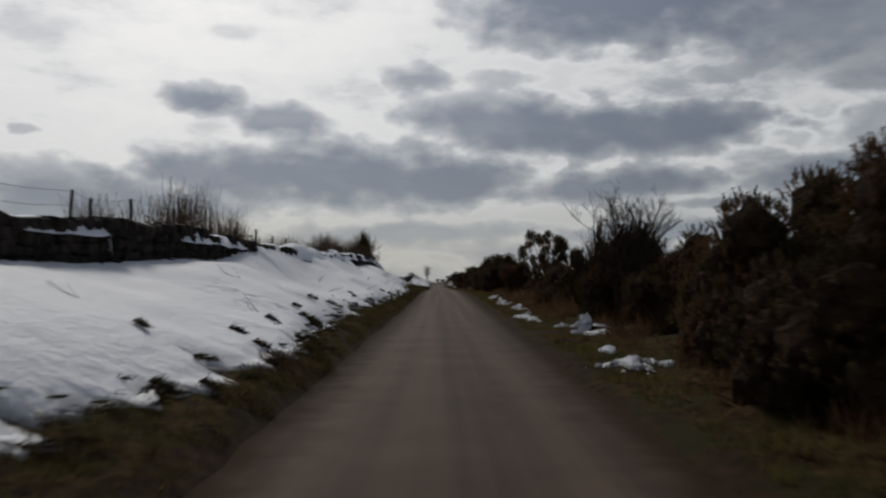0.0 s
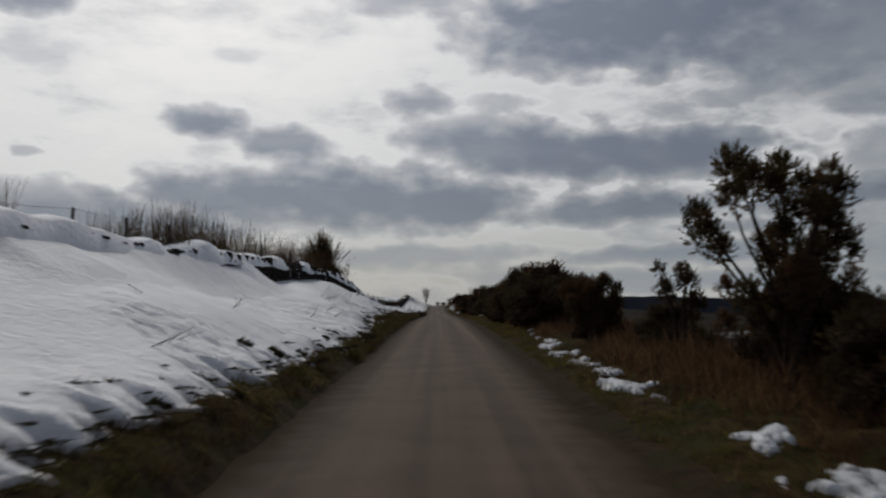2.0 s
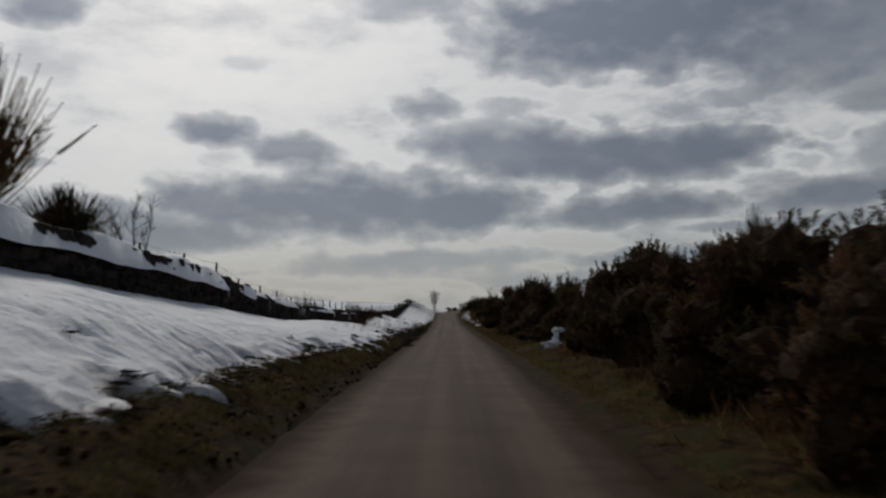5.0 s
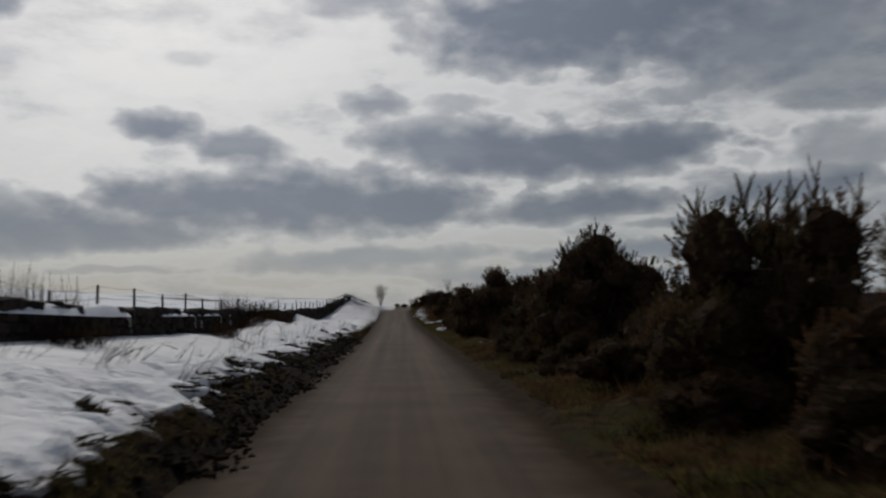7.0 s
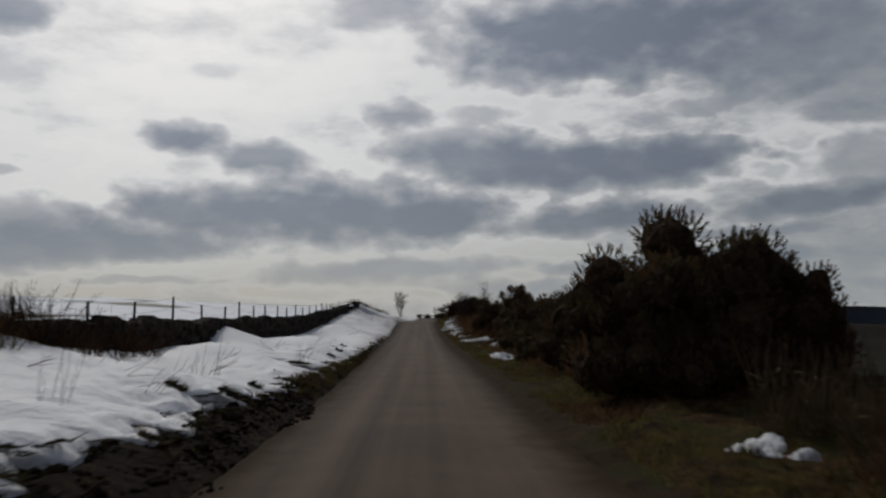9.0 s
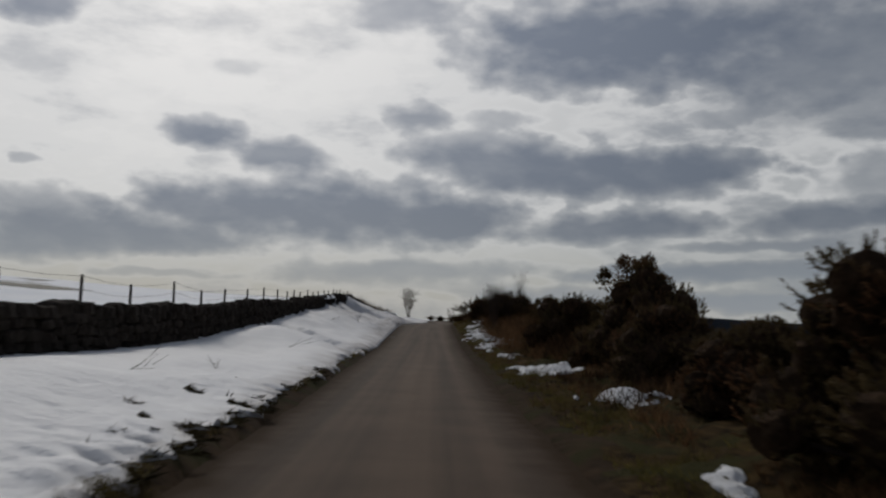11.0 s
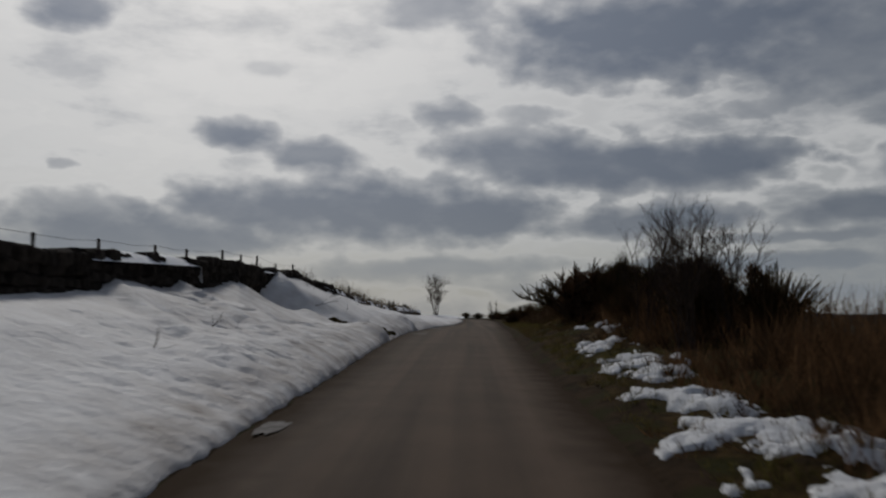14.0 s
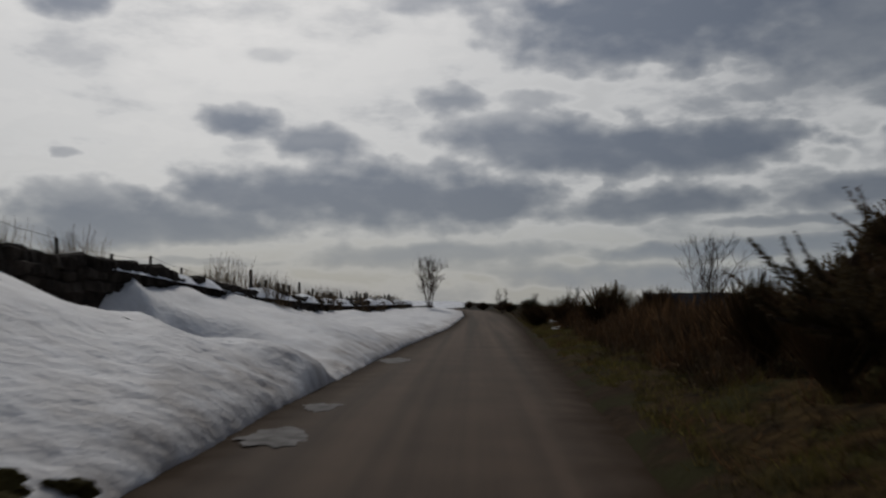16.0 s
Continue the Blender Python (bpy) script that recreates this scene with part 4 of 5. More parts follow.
def stalks(x, y, h, label="tall dry stalks of dead weeds behind the wall", sink=0.05):
    ob = thing("dry_stalks", (x, y, height_at(x, y) - sink), label, "dead weeds", "dry weeds")
    ob.matrix_basis = ob.matrix_basis @ Matrix.Rotation(rng.uniform(0, 6.28), 4, "Z") @ Matrix.Diagonal((1.1, 1.1, h, 1))
    part("tuft", rng.choice(STALKS), ob)
    part("leaf_clump", LEAVES, ob)


for y, h in ((20.5, .7), (23.5, .9), (25.6, 1.2), (26.6, 1.5), (27.6, 1.4), (29.2, 1.0), (30.4, 1.1), (31.8, 1.2), (33.2, .9), (35.0, .8), (38.0, .7), (41.0, .8), (44.5, .9),
             (49.8, .8), (51.2, 1.0), (52.6, 1.2), (53.8, 1.3), (55.0, 1.3), (56.4, 1.2), (58.0, 1.1), (60.0, 1.2), (62.2, 1.3), (64.0, 1.2), (66.2, 1.0), (68.0, 1.1), (69.4, 1.4),
             (70.8, 1.2), (73.0, .9), (75.0, 1.2), (76.6, 1.2), (78.2, 1.2), (79.6, 1.0), (88.0, .7), (92.0, .8), (95.0, .6), (104.0, .9), (105.2, 1.3), (106.6, 1.2), (111.6, 1.2), (112.6, 1.4), (113.4, 1.5), (114.3, 1.4), (115.1, 1.1),
             (116.0, .8), (121.5, .9), (128.0, .7), (131.6, 1.2), (133.0, 1.4), (134.4, 1.5), (135.6, 1.4), (136.8, 1.2), (146.0, .6), (188.5, .7), (191.0, .7), (207.0, .6), (213.0, .7), (216.0, .8)):
    stalks(WALL_X - rng.uniform(0.6, 1.2), y, h * 1.25)
for k in range(26):
    stalks(WALL_X - rng.uniform(-0.2, 0.9), 222 + k * 2.1 + rng.uniform(-.5, .5), rng.uniform(0.7, 1.3))
for x, y, h in ((3.9, 130.6, 1.0), (4.3, 129.4, 1.1), (3.6, 127.9, .7), (3.4, 215.5, .7), (4.2, 218.0, .9), (5.0, 221.0, .9), (6.1, 224.0, 1.0), (4.4, 226.0, .8), (7.0, 227.5, 1.0),
                (5.4, 230.0, .9), (8.5, 234.0, 1.0), (4.0, 233.0, .7), (2.7, 210.4, .5), (3.2, 211.2, .6), (2.9, 212.8, .55), (3.5, 213.0, .7), (3.0, 214.8, .6), (2.8, 217.2, .55), (3.4, 219.4, .7), (3.0, 221.8, .6), (3.8, 223.8, .8), (3.2, 226.4, .6), (3.9, 213.4, 1.0), (4.7, 214.6, 1.1), (5.6, 215.6, 1.2), (6.7, 216.0, 1.2), (3.7, 216.9, .9), (5.9, 218.2, 1.1), (7.3, 220.4, 1.2), (4.7, 222.6, 1.0)):
    stalks(x, y, h, "clump of pale dead grass beside the verge")

SCRUB = [stalk_clump(s, 150, 1.0, 0.5, M_HEATH, lean=0.4, width=0.006) for s in (61, 62)]
for k, (y, h) in enumerate(((129.8, .7), (130.8, .85), (131.8, 1.0), (132.9, 1.05), (134.0, 1.0), (136.2, .9), (137.6, .8), (139.4, .8), (126.2, .7), (124.8, .6), (113.0, .6), (111.8, .7))):
    ob = thing("dead_scrub", (WALL_X + .3, y, float(at(ROAD_Z, y) + at(SNOW_TOP, y)) - .2), "tangle of red-brown dead scrub against the stone wall", "dead scrub", "scrub by the wall")
    ob.matrix_basis = ob.matrix_basis @ Matrix.Rotation(1.3 * k, 4, "Z") @ Matrix.Diagonal((.9, 1.1, h, 1))
    part("tangle", SCRUB[k % 2], ob)["kind"] = "stuff"

# thin dead stems that poke out of the drift and lean towards the lane
SNOW_STEMS = [stalk_clump(s, 1, 0.8, 0.0, M_BARK, lean=0.22, width=0.0035) for s in range(300, 310)]
srng = random.Random(21)
for k in range(44):
    y = srng.uniform(98, 150) if k < 36 else srng.uniform(54, 70)
    d = srng.uniform(1.1, 3.3)
    x = float(at(ROAD_X, y)) - HALF - d
    ob = thing("dry_stalks", (x, y, float(at(ROAD_Z, y) + snow_height(np.array([d]), np.array([y]))[0]) - .03), "thin dead weed stems leaning out of the snow", "dead weeds", "weeds in the drift")
    ob.matrix_basis = ob.matrix_basis @ Euler((srng.uniform(-.3, .1), srng.uniform(.2, .9), srng.uniform(-.5, .5))).to_matrix().to_4x4() @ Matrix.Diagonal((1, 1, srng.uniform(.6, 1.15), 1))
    for _ in range(srng.randint(7, 12)):
        stem = part("stem", srng.choice(SNOW_STEMS), ob)
        stem.matrix_basis = Matrix.Translation((srng.gauss(0, .13), srng.gauss(0, .2), 0)) @ Matrix.Rotation(srng.uniform(-.5, .5), 4, "Z") @ Matrix.Diagonal((1, 1, srng.uniform(.5, 1.2), 1))

# dead bracken and heather filling the right-hand side: stuff
soup = Soup()
rng = random.Random(9)
for k in range(26000):
    y = rng.uniform(8, 262)
    x = 2.85 + abs(rng.gauss(0, 2.2)) + float(at(ROAD_X, y))
    dense = fbm(np.array(x * 0.5), np.array(y * 0.35), 3)
    if dense < -0.12:
        continue
    tall = min(0.2 + 0.28 * (x - 2.4), 0.75) * (0.8 + 0.9 * float(dense))
    if 170 < y < 206:
        tall = min(tall * 2.1, 0.3 + 0.45 * (x - 2.4), 1.2)
    elif y > 212:
        tall *= 1.5
    p = Vector((x, y, height_at(x, y) - 0.02))
    for _ in range(4):
        d = Vector((rng.gauss(0, .45), rng.gauss(0, .45), 1)).normalized()
        soup.blade(p, p + d * tall * rng.uniform(.5, 1.1), 0.008 + 0.008 * tall, rand_dir(rng))
# dead litter creeping out over the verge
for k in range(13000):
    y = rng.uniform(6, 255) if k < 9000 else rng.uniform(102, 135)
    x = float(at(ROAD_X, y)) + HALF + 0.3 + abs(rng.gauss(0.9, 0.7))
    if fbm(np.array(x * 0.8), np.array(y * 0.55 + 9), 3) < 0.02:
        continue
    p = Vector((x, y, height_at(x, y) - 0.01))
    for _ in range(5):
        d = Vector((rng.gauss(0, .8), rng.gauss(0, .8), rng.uniform(.2, 1))).normalized()
        soup.blade(p, p + d * rng.uniform(.07, .24), 0.008, rand_dir(rng))
bracken = new("dead_bracken", soup.mesh("dead_bracken", M_HEATH))
tagged(bracken, "tangle of red-brown dead bracken and heather beside the lane", "undergrowth", kind="stuff")

# grass on both verges: stuff
soup = Soup()
for k in range(44000):
    y = rng.uniform(2, 262)
    c = float(at(ROAD_X, y))
    if rng.random() < 0.62:
        x = c + HALF + 0.32 + abs(rng.gauss(0.5, 0.45))
        if 172 < y < 200 and rng.random() < .4:
            continue
    else:
        g = float(at(SNOW_GAP, y))
        if g < 0.1 or (92 < y < 168 and rng.random() < .8):
            continue
        x = c - HALF - 0.12 - rng.uniform(0.1, 1.0) * (g + 0.15)
    if fbm(np.array(x * 1.2), np.array(y * 0.8), 2) < -0.18:
        continue
    p = Vector((x, y, height_at(x, y) - 0.01))
    for _ in range(4):
        q = p + Vector((rng.gauss(0, .03), rng.gauss(0, .03), 0))
        d = Vector((rng.gauss(0, .6), rng.gauss(0, .6), 1)).normalized()
        soup.blade(q, q + d * rng.uniform(.04, .13), 0.007, rand_dir(rng))
# longer tussocks on the right
for k in range(3800):
    y = rng.uniform(4, 255)
    r = 0.25 + abs(rng.gauss(0.5, 0.7))
    x = float(at(ROAD_X, y)) + HALF + r
    if fbm(np.array(x * 0.9 + 3), np.array(y * 0.6), 2) < -0.08:
        continue
    p, tall = Vector((x, y, height_at(x, y) - 0.02)), rng.uniform(.08, .2) + 0.06 * min(r, 2)
    for _ in range(16):
        q = p + Vector((rng.gauss(0, .05), rng.gauss(0, .05), 0))
        d = Vector((rng.gauss(0, .55), rng.gauss(0, .55), 1)).normalized()
        soup.blade(q, q + d * tall * rng.uniform(.5, 1.1), 0.006, rand_dir(rng))
grass = new("verge_grass", soup.mesh("verge_grass", M_GRASS))
tagged(grass, "short winter grass, green and straw, along the verges", "grass", kind="stuff")

# dead grass flopped down the bare left bank: stuff
soup = Soup()
for k in range(15000):
    y = rng.uniform(2, 152)
    if 106 < y < 136 or 96 < y and rng.random() < .5:
        continue
    e = float(snow_edge(np.array([y]))[0])
    d = rng.uniform(0.12, 1.0) * (e + 0.12)
    if fbm(np.array(d * 2.2), np.array(y * 1.7), 2) < -0.1:
        continue
    x = float(at(ROAD_X, y)) - HALF - d
    p = Vector((x, y, height_at(x, y) - 0.01))
    out = Vector((rng.uniform(.3, 1.0), rng.gauss(-.25, .35), 0))
    for _ in range(4):
        q = p + Vector((rng.gauss(0, .04), rng.gauss(0, .04), 0))
        ln = rng.uniform(.08, .22)
        m = q + (Vector((0, 0, .8)) + out * .5 + rand_dir(rng) * .3).normalized() * ln * .6
        side = rand_dir(rng)
        soup.blade(q, m, 0.007, side)
        soup.blade(m, m + (out + Vector((0, 0, -.35)) + rand_dir(rng) * .3).normalized() * ln * .8, 0.006, side)
bank_grass = new("bank_grass", soup.mesh("bank_grass", M_BANK))
tagged(bank_grass, "flopped brown and olive dead grass on the bank below the snow", "grass", kind="stuff")

# dark tufts melting out of the drift, and clods along its foot: stuff
soup = Soup()
for k in range(900):
    y = rng.uniform(4, 165)
    e = float(snow_edge(np.array([y]))[0])
    d = e + (rng.uniform(-.14, .1) if rng.random() < .88 else abs(rng.gauss(0, .4)))
    d = max(d, 0.05)
    x = float(at(ROAD_X, y)) - HALF - d
    z = float(at(ROAD_Z, y) + snow_height(np.array([d]), np.array([y]))[0])
    n = rng.randint(14, 40)
    size = rng.uniform(0.05, 0.15)
    slope = Vector((1.0, -0.6, -0.35)).normalized()
    for _ in range(n):
        q = Vector((x + rng.gauss(0, size * .5), y + rng.gauss(0, size * .5), z - 0.02))
        dd = (slope * rng.uniform(0.4, 1.2) + Vector((rng.gauss(0, .3), rng.gauss(0, .3), rng.uniform(.1, .45)))).normalized()
        soup.blade(q, q + dd * size * rng.uniform(.6, 1.3), 0.012, rand_dir(rng))
for k in range(64):
    y = rng.uniform(5, 58) if k < 36 else rng.uniform(88, 158)
    d = float(snow_edge(np.array([y]))[0]) + abs(rng.gauss(.2, .5))
    x = float(at(ROAD_X, y)) - HALF - d
    z = float(at(ROAD_Z, y) + snow_height(np.array([d]), np.array([y]))[0])
    size = rng.uniform(.1, .24)
    for _ in range(170):
        f = rng.random()                        # from the top of the tuft down the slope
        qd = d - f * size * 1.1
        qy = y - f * size * .5 + rng.gauss(0, size * .22)
        q = Vector((float(at(ROAD_X, qy)) - HALF - qd, qy, z - 0.45 * f * size + 0.02))
        dd = Vector((rng.uniform(.4, .9), rng.gauss(-.35, .25), rng.uniform(-.2, .55))).normalized()
        soup.blade(q, q + dd * size * rng.uniform(.4, .8), 0.010, rand_dir(rng))
tufts = new("grass_tufts", soup.mesh("grass_tufts", M_TUFT))
tagged(tufts, "dark flattened grass tufts melting out of the snow", "grass", kind="stuff")


# clods and lumps of mud on the bare verge under the drift: stuff
soup = Soup()
ico = bmesh.new()
bmesh.ops.create_icosphere(ico, subdivisions=1, radius=1.0)
ico_v, ico_f = [v.co.copy() for v in ico.verts], [tuple(v.index for v in f.verts) for f in ico.faces]
ico.free()
for k in range(5600):
    y = rng.uniform(60, 150) if k < 3400 else rng.uniform(104, 138)
    e = float(snow_edge(np.array([y]))[0])
    over = 0.42 * max(0.0, float(fbm(np.array(y * .45), np.array(4.0), 3)) + .35) if 104 < y < 138 else 0.0
    d = rng.uniform(0.0, 1.0) ** 0.7 * (e + over) - over
    x = float(at(ROAD_X, y)) - HALF - d
    size = rng.uniform(.012, .04) * (2.0 if rng.random() < .1 else 1)
    z, n0 = (height_at(x, y) if d > 0 else float(at(ROAD_Z, y)) + .008), len(soup.v)
    for c in ico_v:
        r = size * rng.uniform(.7, 1.25)
        soup.v.append(Vector((x + c.x * r, y + c.y * r * 1.2, z + c.z * r * .7)))
    soup.f += [tuple(n0 + q for q in f) for f in ico_f]
clods = new("mud_clods", soup.mesh("mud_clods", M_MUD))
tagged(clods, "dark muddy clods strewn along the bare verge", "mud", kind="stuff")


# twigs lying in the drift
def twig(x_off, y, length, turn, seed):
    rng = random.Random(seed)
    x = float(at(ROAD_X, y)) - HALF - x_off
    z = float(at(ROAD_Z, y) + snow_height(np.array([x_off]), np.array([y]))[0])
    ob = thing("twig", (x, y, z), "thin dead twig lying on the snow", "twig", "twigs on the drift")
    ahead = Vector((math.cos(turn), math.sin(turn), 0.3)).normalized()
    for k in range(4):
        soup = Soup()
        d = ahead if k == 0 else (ahead + rand_dir(rng) * 0.6).normalized()
        d.z = abs(d.z) * 0.6 + 0.1
        branching(soup, rng, Vector((0, 0, -0.03)) + ahead * length * 0.22 * k, d.normalized(), length * (1 if k == 0 else 0.5), 0.009 if k == 0 else 0.005, 0, 0.5)
        part("stem" if k == 0 else "side_shoot", soup.mesh("stem", M_BARK), ob)


for k, (xo, y) in enumerate(((1.8, 10), (2.4, 14), (1.5, 19), (2.6, 23), (2.2, 33), (2.9, 36), (1.6, 41), (2.5, 44), (2.1, 47), (1.6, 53), (1.4, 56), (1.7, 57), (2.2, 60), (1.5, 63), (2.6, 66),
                             (1.9, 70), (1.6, 101), (2.3, 106), (1.9, 108), (2.4, 110), (1.8, 113), (2.6, 115), (1.6, 118), (2.2, 122), (2.0, 127), (2.5, 130), (2.8, 132), (2.3, 134),
                             (2.7, 136), (2.1, 138), (2.5, 141), (1.9, 145), (2.3, 158), (1.7, 161), (1.9, 170), (2.4, 185), (1.5, 190), (2.0, 194), (2.4, 206), (1.6, 207), (2.8, 209), (1.3, 211))):
    twig(xo, y, rng.uniform(0.35, 0.9), rng.uniform(0, 6.28), 100 + k)


for k, (xo, y, ln) in enumerate(((1.2, 204.6, .5), (1.7, 204.2, .7), (0.7, 205.6, .4), (1.1, 214.2, .5), (2.4, 208.2, .6), (3.1, 209.6, .7), (0.8, 203.0, .4))):
    twig(xo, y, ln, rng.uniform(2.2, 4.0) if k % 2 else rng.uniform(-1, 1), 180 + k)


# ---------------------------------------------------------------- old snow patches on the right verge
def snow_patch(x, y, rx, ry, seed, thick=0.07):
    n = 46
    f = np.linspace(-1.6, 1.6, n)
    gu, gv = np.meshgrid(f, f)
    px, py = gu * rx, gv * ry
    wob = fbm(px * 3.6 + seed * 7.1, py * 2.6 + seed * 3.3, 5)
    h = np.clip((0.85 - gu ** 2 - gv ** 2 + wob * 3.4) * 0.7, -0.5, 1)
    h = np.where(h > 0, thick * (0.55 + 0.45 * h) * np.clip(h * 6, 0, 1) * (1 + 0.6 * fbm(px * 9, py * 9 + seed, 3)), h * 0.3 - 0.01)
    base = np.array([[height_at(x + a, y + b) for a, b in zip(ra, rb)] for ra, rb in zip(px, py)])
    z0 = height_at(x, y)
    co = np.stack([px, py, base - z0 + h], -1).reshape(-1, 3)
    i = np.arange(n * n).reshape(n, n)
    keep = np.maximum.reduce([h[:-1, :-1], h[1:, :-1], h[:-1, 1:], h[1:, 1:]]) > -0.004
    fa = np.stack([i[:-1, :-1], i[:-1, 1:], i[1:, 1:], i[1:, :-1]], -1)[keep]
    ob = new("snow_patch", raw_mesh("snow_patch", co, fa, (M_OLD_SNOW,)))
    ob.location = (x, y, z0)
    tagged(ob, "ragged patch of old melting snow on the grass verge", "snow patch", "snow patches")


PATCHES = ((2.45, 16.3, .45, .5), (2.5, 18.3, .15, .3), (3.1, 22.6, .25, .5), (3.3, 25.2, .35, .6), (2.8, 26.2, .2, .4), (2.5, 29.4, .22, .6), (2.42, 31.4, .28, .6), (2.7, 34.0, .15, .4),
           (2.8, 37.0, .35, .5), (2.85, 38.8, .2, .4), (2.68, 43.8, .3, .8), (2.7, 45.6, .2, .5), (2.68, 48.4, .28, .6), (2.8, 50.3, .3, .5), (2.86, 52.0, .3, .5), (2.9, 54.3, .28, .6),
           (3.05, 56.0, .14, .4), (3.1, 58.4, .18, .35), (3.15, 60.6, .25, .4), (3.3, 63.8, .15, .3), (3.2, 130.0, .35, .5), (2.6, 149.5, .3, .9), (2.5, 152.5, .14, .5), (3.1, 159.8, .5, .8),
           (2.4, 167.3, .5, 1.0), (2.85, 167.0, .65, 1.5), (2.36, 172.5, .18, .5), (2.4, 175.4, .2, .3), (2.5, 174.0, .35, .4), (2.06, 177.0, .14, .3), (2.1, 178.8, .2, .35), (2.55, 181.4, .32, 1.0),
           (2.4, 183.3, .22, .6), (2.55, 185.6, .36, .9), (2.4, 187.6, .36, 1.0), (2.3, 189.4, .3, .9), (2.45, 192.2, .36, .8), (2.5, 194.2, .36, 1.1), (2.2, 196.4, .22, .8), (1.95, 193.2, .12, .3),
           (2.6, 202.0, .25, .4), (3.2, 199.9, .3, .5), (3.0, 200.9, .15, .4), (2.5, 197.2, .28, .5), (3.2, 99.8, .2, .3), (11.0, 122.0, 1.2, 2.5), (13.0, 128.0, 1.0, 2.0), (9.5, 60.0, .6, 1.5),
           (3.6, 236.0, .4, 1.5), (4.4, 246.0, .5, 1.6), (2.75, 181.0, .34, .8), (2.95, 183.0, .26, .7), (3.1, 185.4, .24, .7))
for k, (x, y, rx_, ry_) in enumerate(PATCHES):
    if 180 < y < 198:
        rx_, ry_ = rx_ * (1.9 if y < 190 else 1.25), ry_ * 1.15
    snow_patch(x, y, rx_, ry_, k + 1, 0.05 + 0.04 * min(rx_, .5))

# tumbled wall stones with wet snow caught among them
def snow_lump(x, y, z, size, seed):
    bm = bmesh.new()
    bmesh.ops.create_icosphere(bm, subdivisions=4, radius=1.0)
    for v in bm.verts:
        n = noise.fractal(v.co * 1.6 + Vector((seed * 3.1, 0, 0)), 0.6, 2.2, 5)
        v.co = Vector((v.co.x * size[0], v.co.y * size[1], v.co.z * size[2])) * (1 + 0.55 * n)
    me = bpy.data.meshes.new("snow_lump")
    bm.to_mesh(me)
    bm.free()
    me.materials.append(M_OLD_SNOW)
    ob = new("snow_lump", me)
    ob.location = (x, y, z)
    tagged(ob, "irregular lump of wet snow caught on stones under gorse", "snow", "snow lumps")


_z = height_at(3.4, 99.8)
snow_lump(3.35, 99.7, _z + .03, (.32, .25, .14), 1)
snow_lump(3.5, 99.95, _z + .22, (.1, .13, .2), 2)
snow_lump(3.6, 100.1, _z + .5, (.2, .14, .09), 3)

for k, (x, y, size) in enumerate(((3.05, 24.3, (.15, .11, .12)), (3.15, 24.6, (.12, .1, .2)), (2.95, 24.0, (.18, .12, .07)), (2.85, 26.4, (.13, .1, .1)))):
    snow_lump(x, y, height_at(x, y) + size[2] * .5, size, 7 + k)

# thin slush on the lane's left edge
for k, (x, y, rx_, ry_) in enumerate(((-1.72, 208.6, .3, .5), (-1.62, 210.6, .2, .4), (-1.5, 218.3, .25, .6), (-1.9, 188.4, .12, .5), (-1.75, 116.4, .07, .9), (-1.8, 118.6, .09, 1.2), (-1.85, 120.9, .06, .9), (-1.62, 123.6, .04, .5), (-1.55, 125.4, .04, .45), (-1.72, 122.2, .045, .4))):
    co = [(0, 0, 0.012)]
    for q in range(28):
        a = 2 * math.pi * q / 28
        wob = 1 + 0.5 * noise.noise(Vector((math.cos(a) * 1.1, math.sin(a) * 1.1, 40.3 + k))) + 0.5 * noise.noise(Vector((math.cos(a) * 5, math.sin(a) * 5, 50.7 + k)))
        co.append((math.cos(a) * rx_ * wob, math.sin(a) * ry_ * wob, 0.004))
    ob = new("slush_patch", raw_mesh("slush_patch", co, [(0, 1 + q, 1 + (q + 1) % 28) for q in range(28)], (M_ICE,)))
    u = (x - float(at(ROAD_X, y))) / HALF
    ob.location = (x, y, float(at(ROAD_Z, y)) + 0.035 * max(1 - u * u, 0) + 0.004)
    tagged(ob, "thin wet sheet of grey slush on the tarmac edge", "slush", "slush on the lane")


# ---------------------------------------------------------------- far things
def ridge(name, x0, y0, x1, y1, low, high, seed, mat, label, category):
    n = 160
    co, fa = [], []
    for k in range(n + 1):
        f = k / n
        x, y = x0 + (x1 - x0) * f, y0 + (y1 - y0) * f
        h = low + (high - low) * (0.5 + float(fbm(np.array(f * 7.0 + seed), np.array(seed * 1.3), 5)))
        co += [(x, y, -90), (x, y, h), (x + 300, y + 150, -90)]
    for k in range(n):
        a, b = 3 * k, 3 * k + 3
        fa += [(a, b, b + 1, a + 1), (a + 1, b + 1, b + 2, a + 2)]
    ob = new(name, raw_mesh(name, co, fa, (mat,)))
    return tagged(ob, label, category, kind="structure")


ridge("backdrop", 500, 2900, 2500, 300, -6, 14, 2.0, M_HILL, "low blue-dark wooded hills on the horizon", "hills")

# wall across the far side of the snowfield
co, fa = [], []
fy = np.arange(100, 900, 4.0)
for k, y in enumerate(fy):
    x = -73.5 + 2 * float(fbm(np.array(y * 0.01), np.array(2.0), 2))
    z = float(land(np.array([x]), np.array([y]))[0])
    h = 1.0 + 0.5 * float(fbm(np.array(y * 0.15), np.array(5.0), 3))
    co += [(x, y, z - .5), (x, y, z + h), (x - .6, y, z + h), (x - .6, y, z - .5)]
for k in range(len(fy) - 1):
    a, b = 4 * k, 4 * k + 4
    fa += [(a, a + 1, b + 1, b), (a + 1, a + 2, b + 2, b + 1), (a + 2, a + 3, b + 3, b + 2)]
far_wall = new("field_wall", raw_mesh("field_wall", co, fa, (M_STONE,), None, False))
tagged(far_wall, "dark stone boundary wall across the snowy field", "wall", kind="structure")


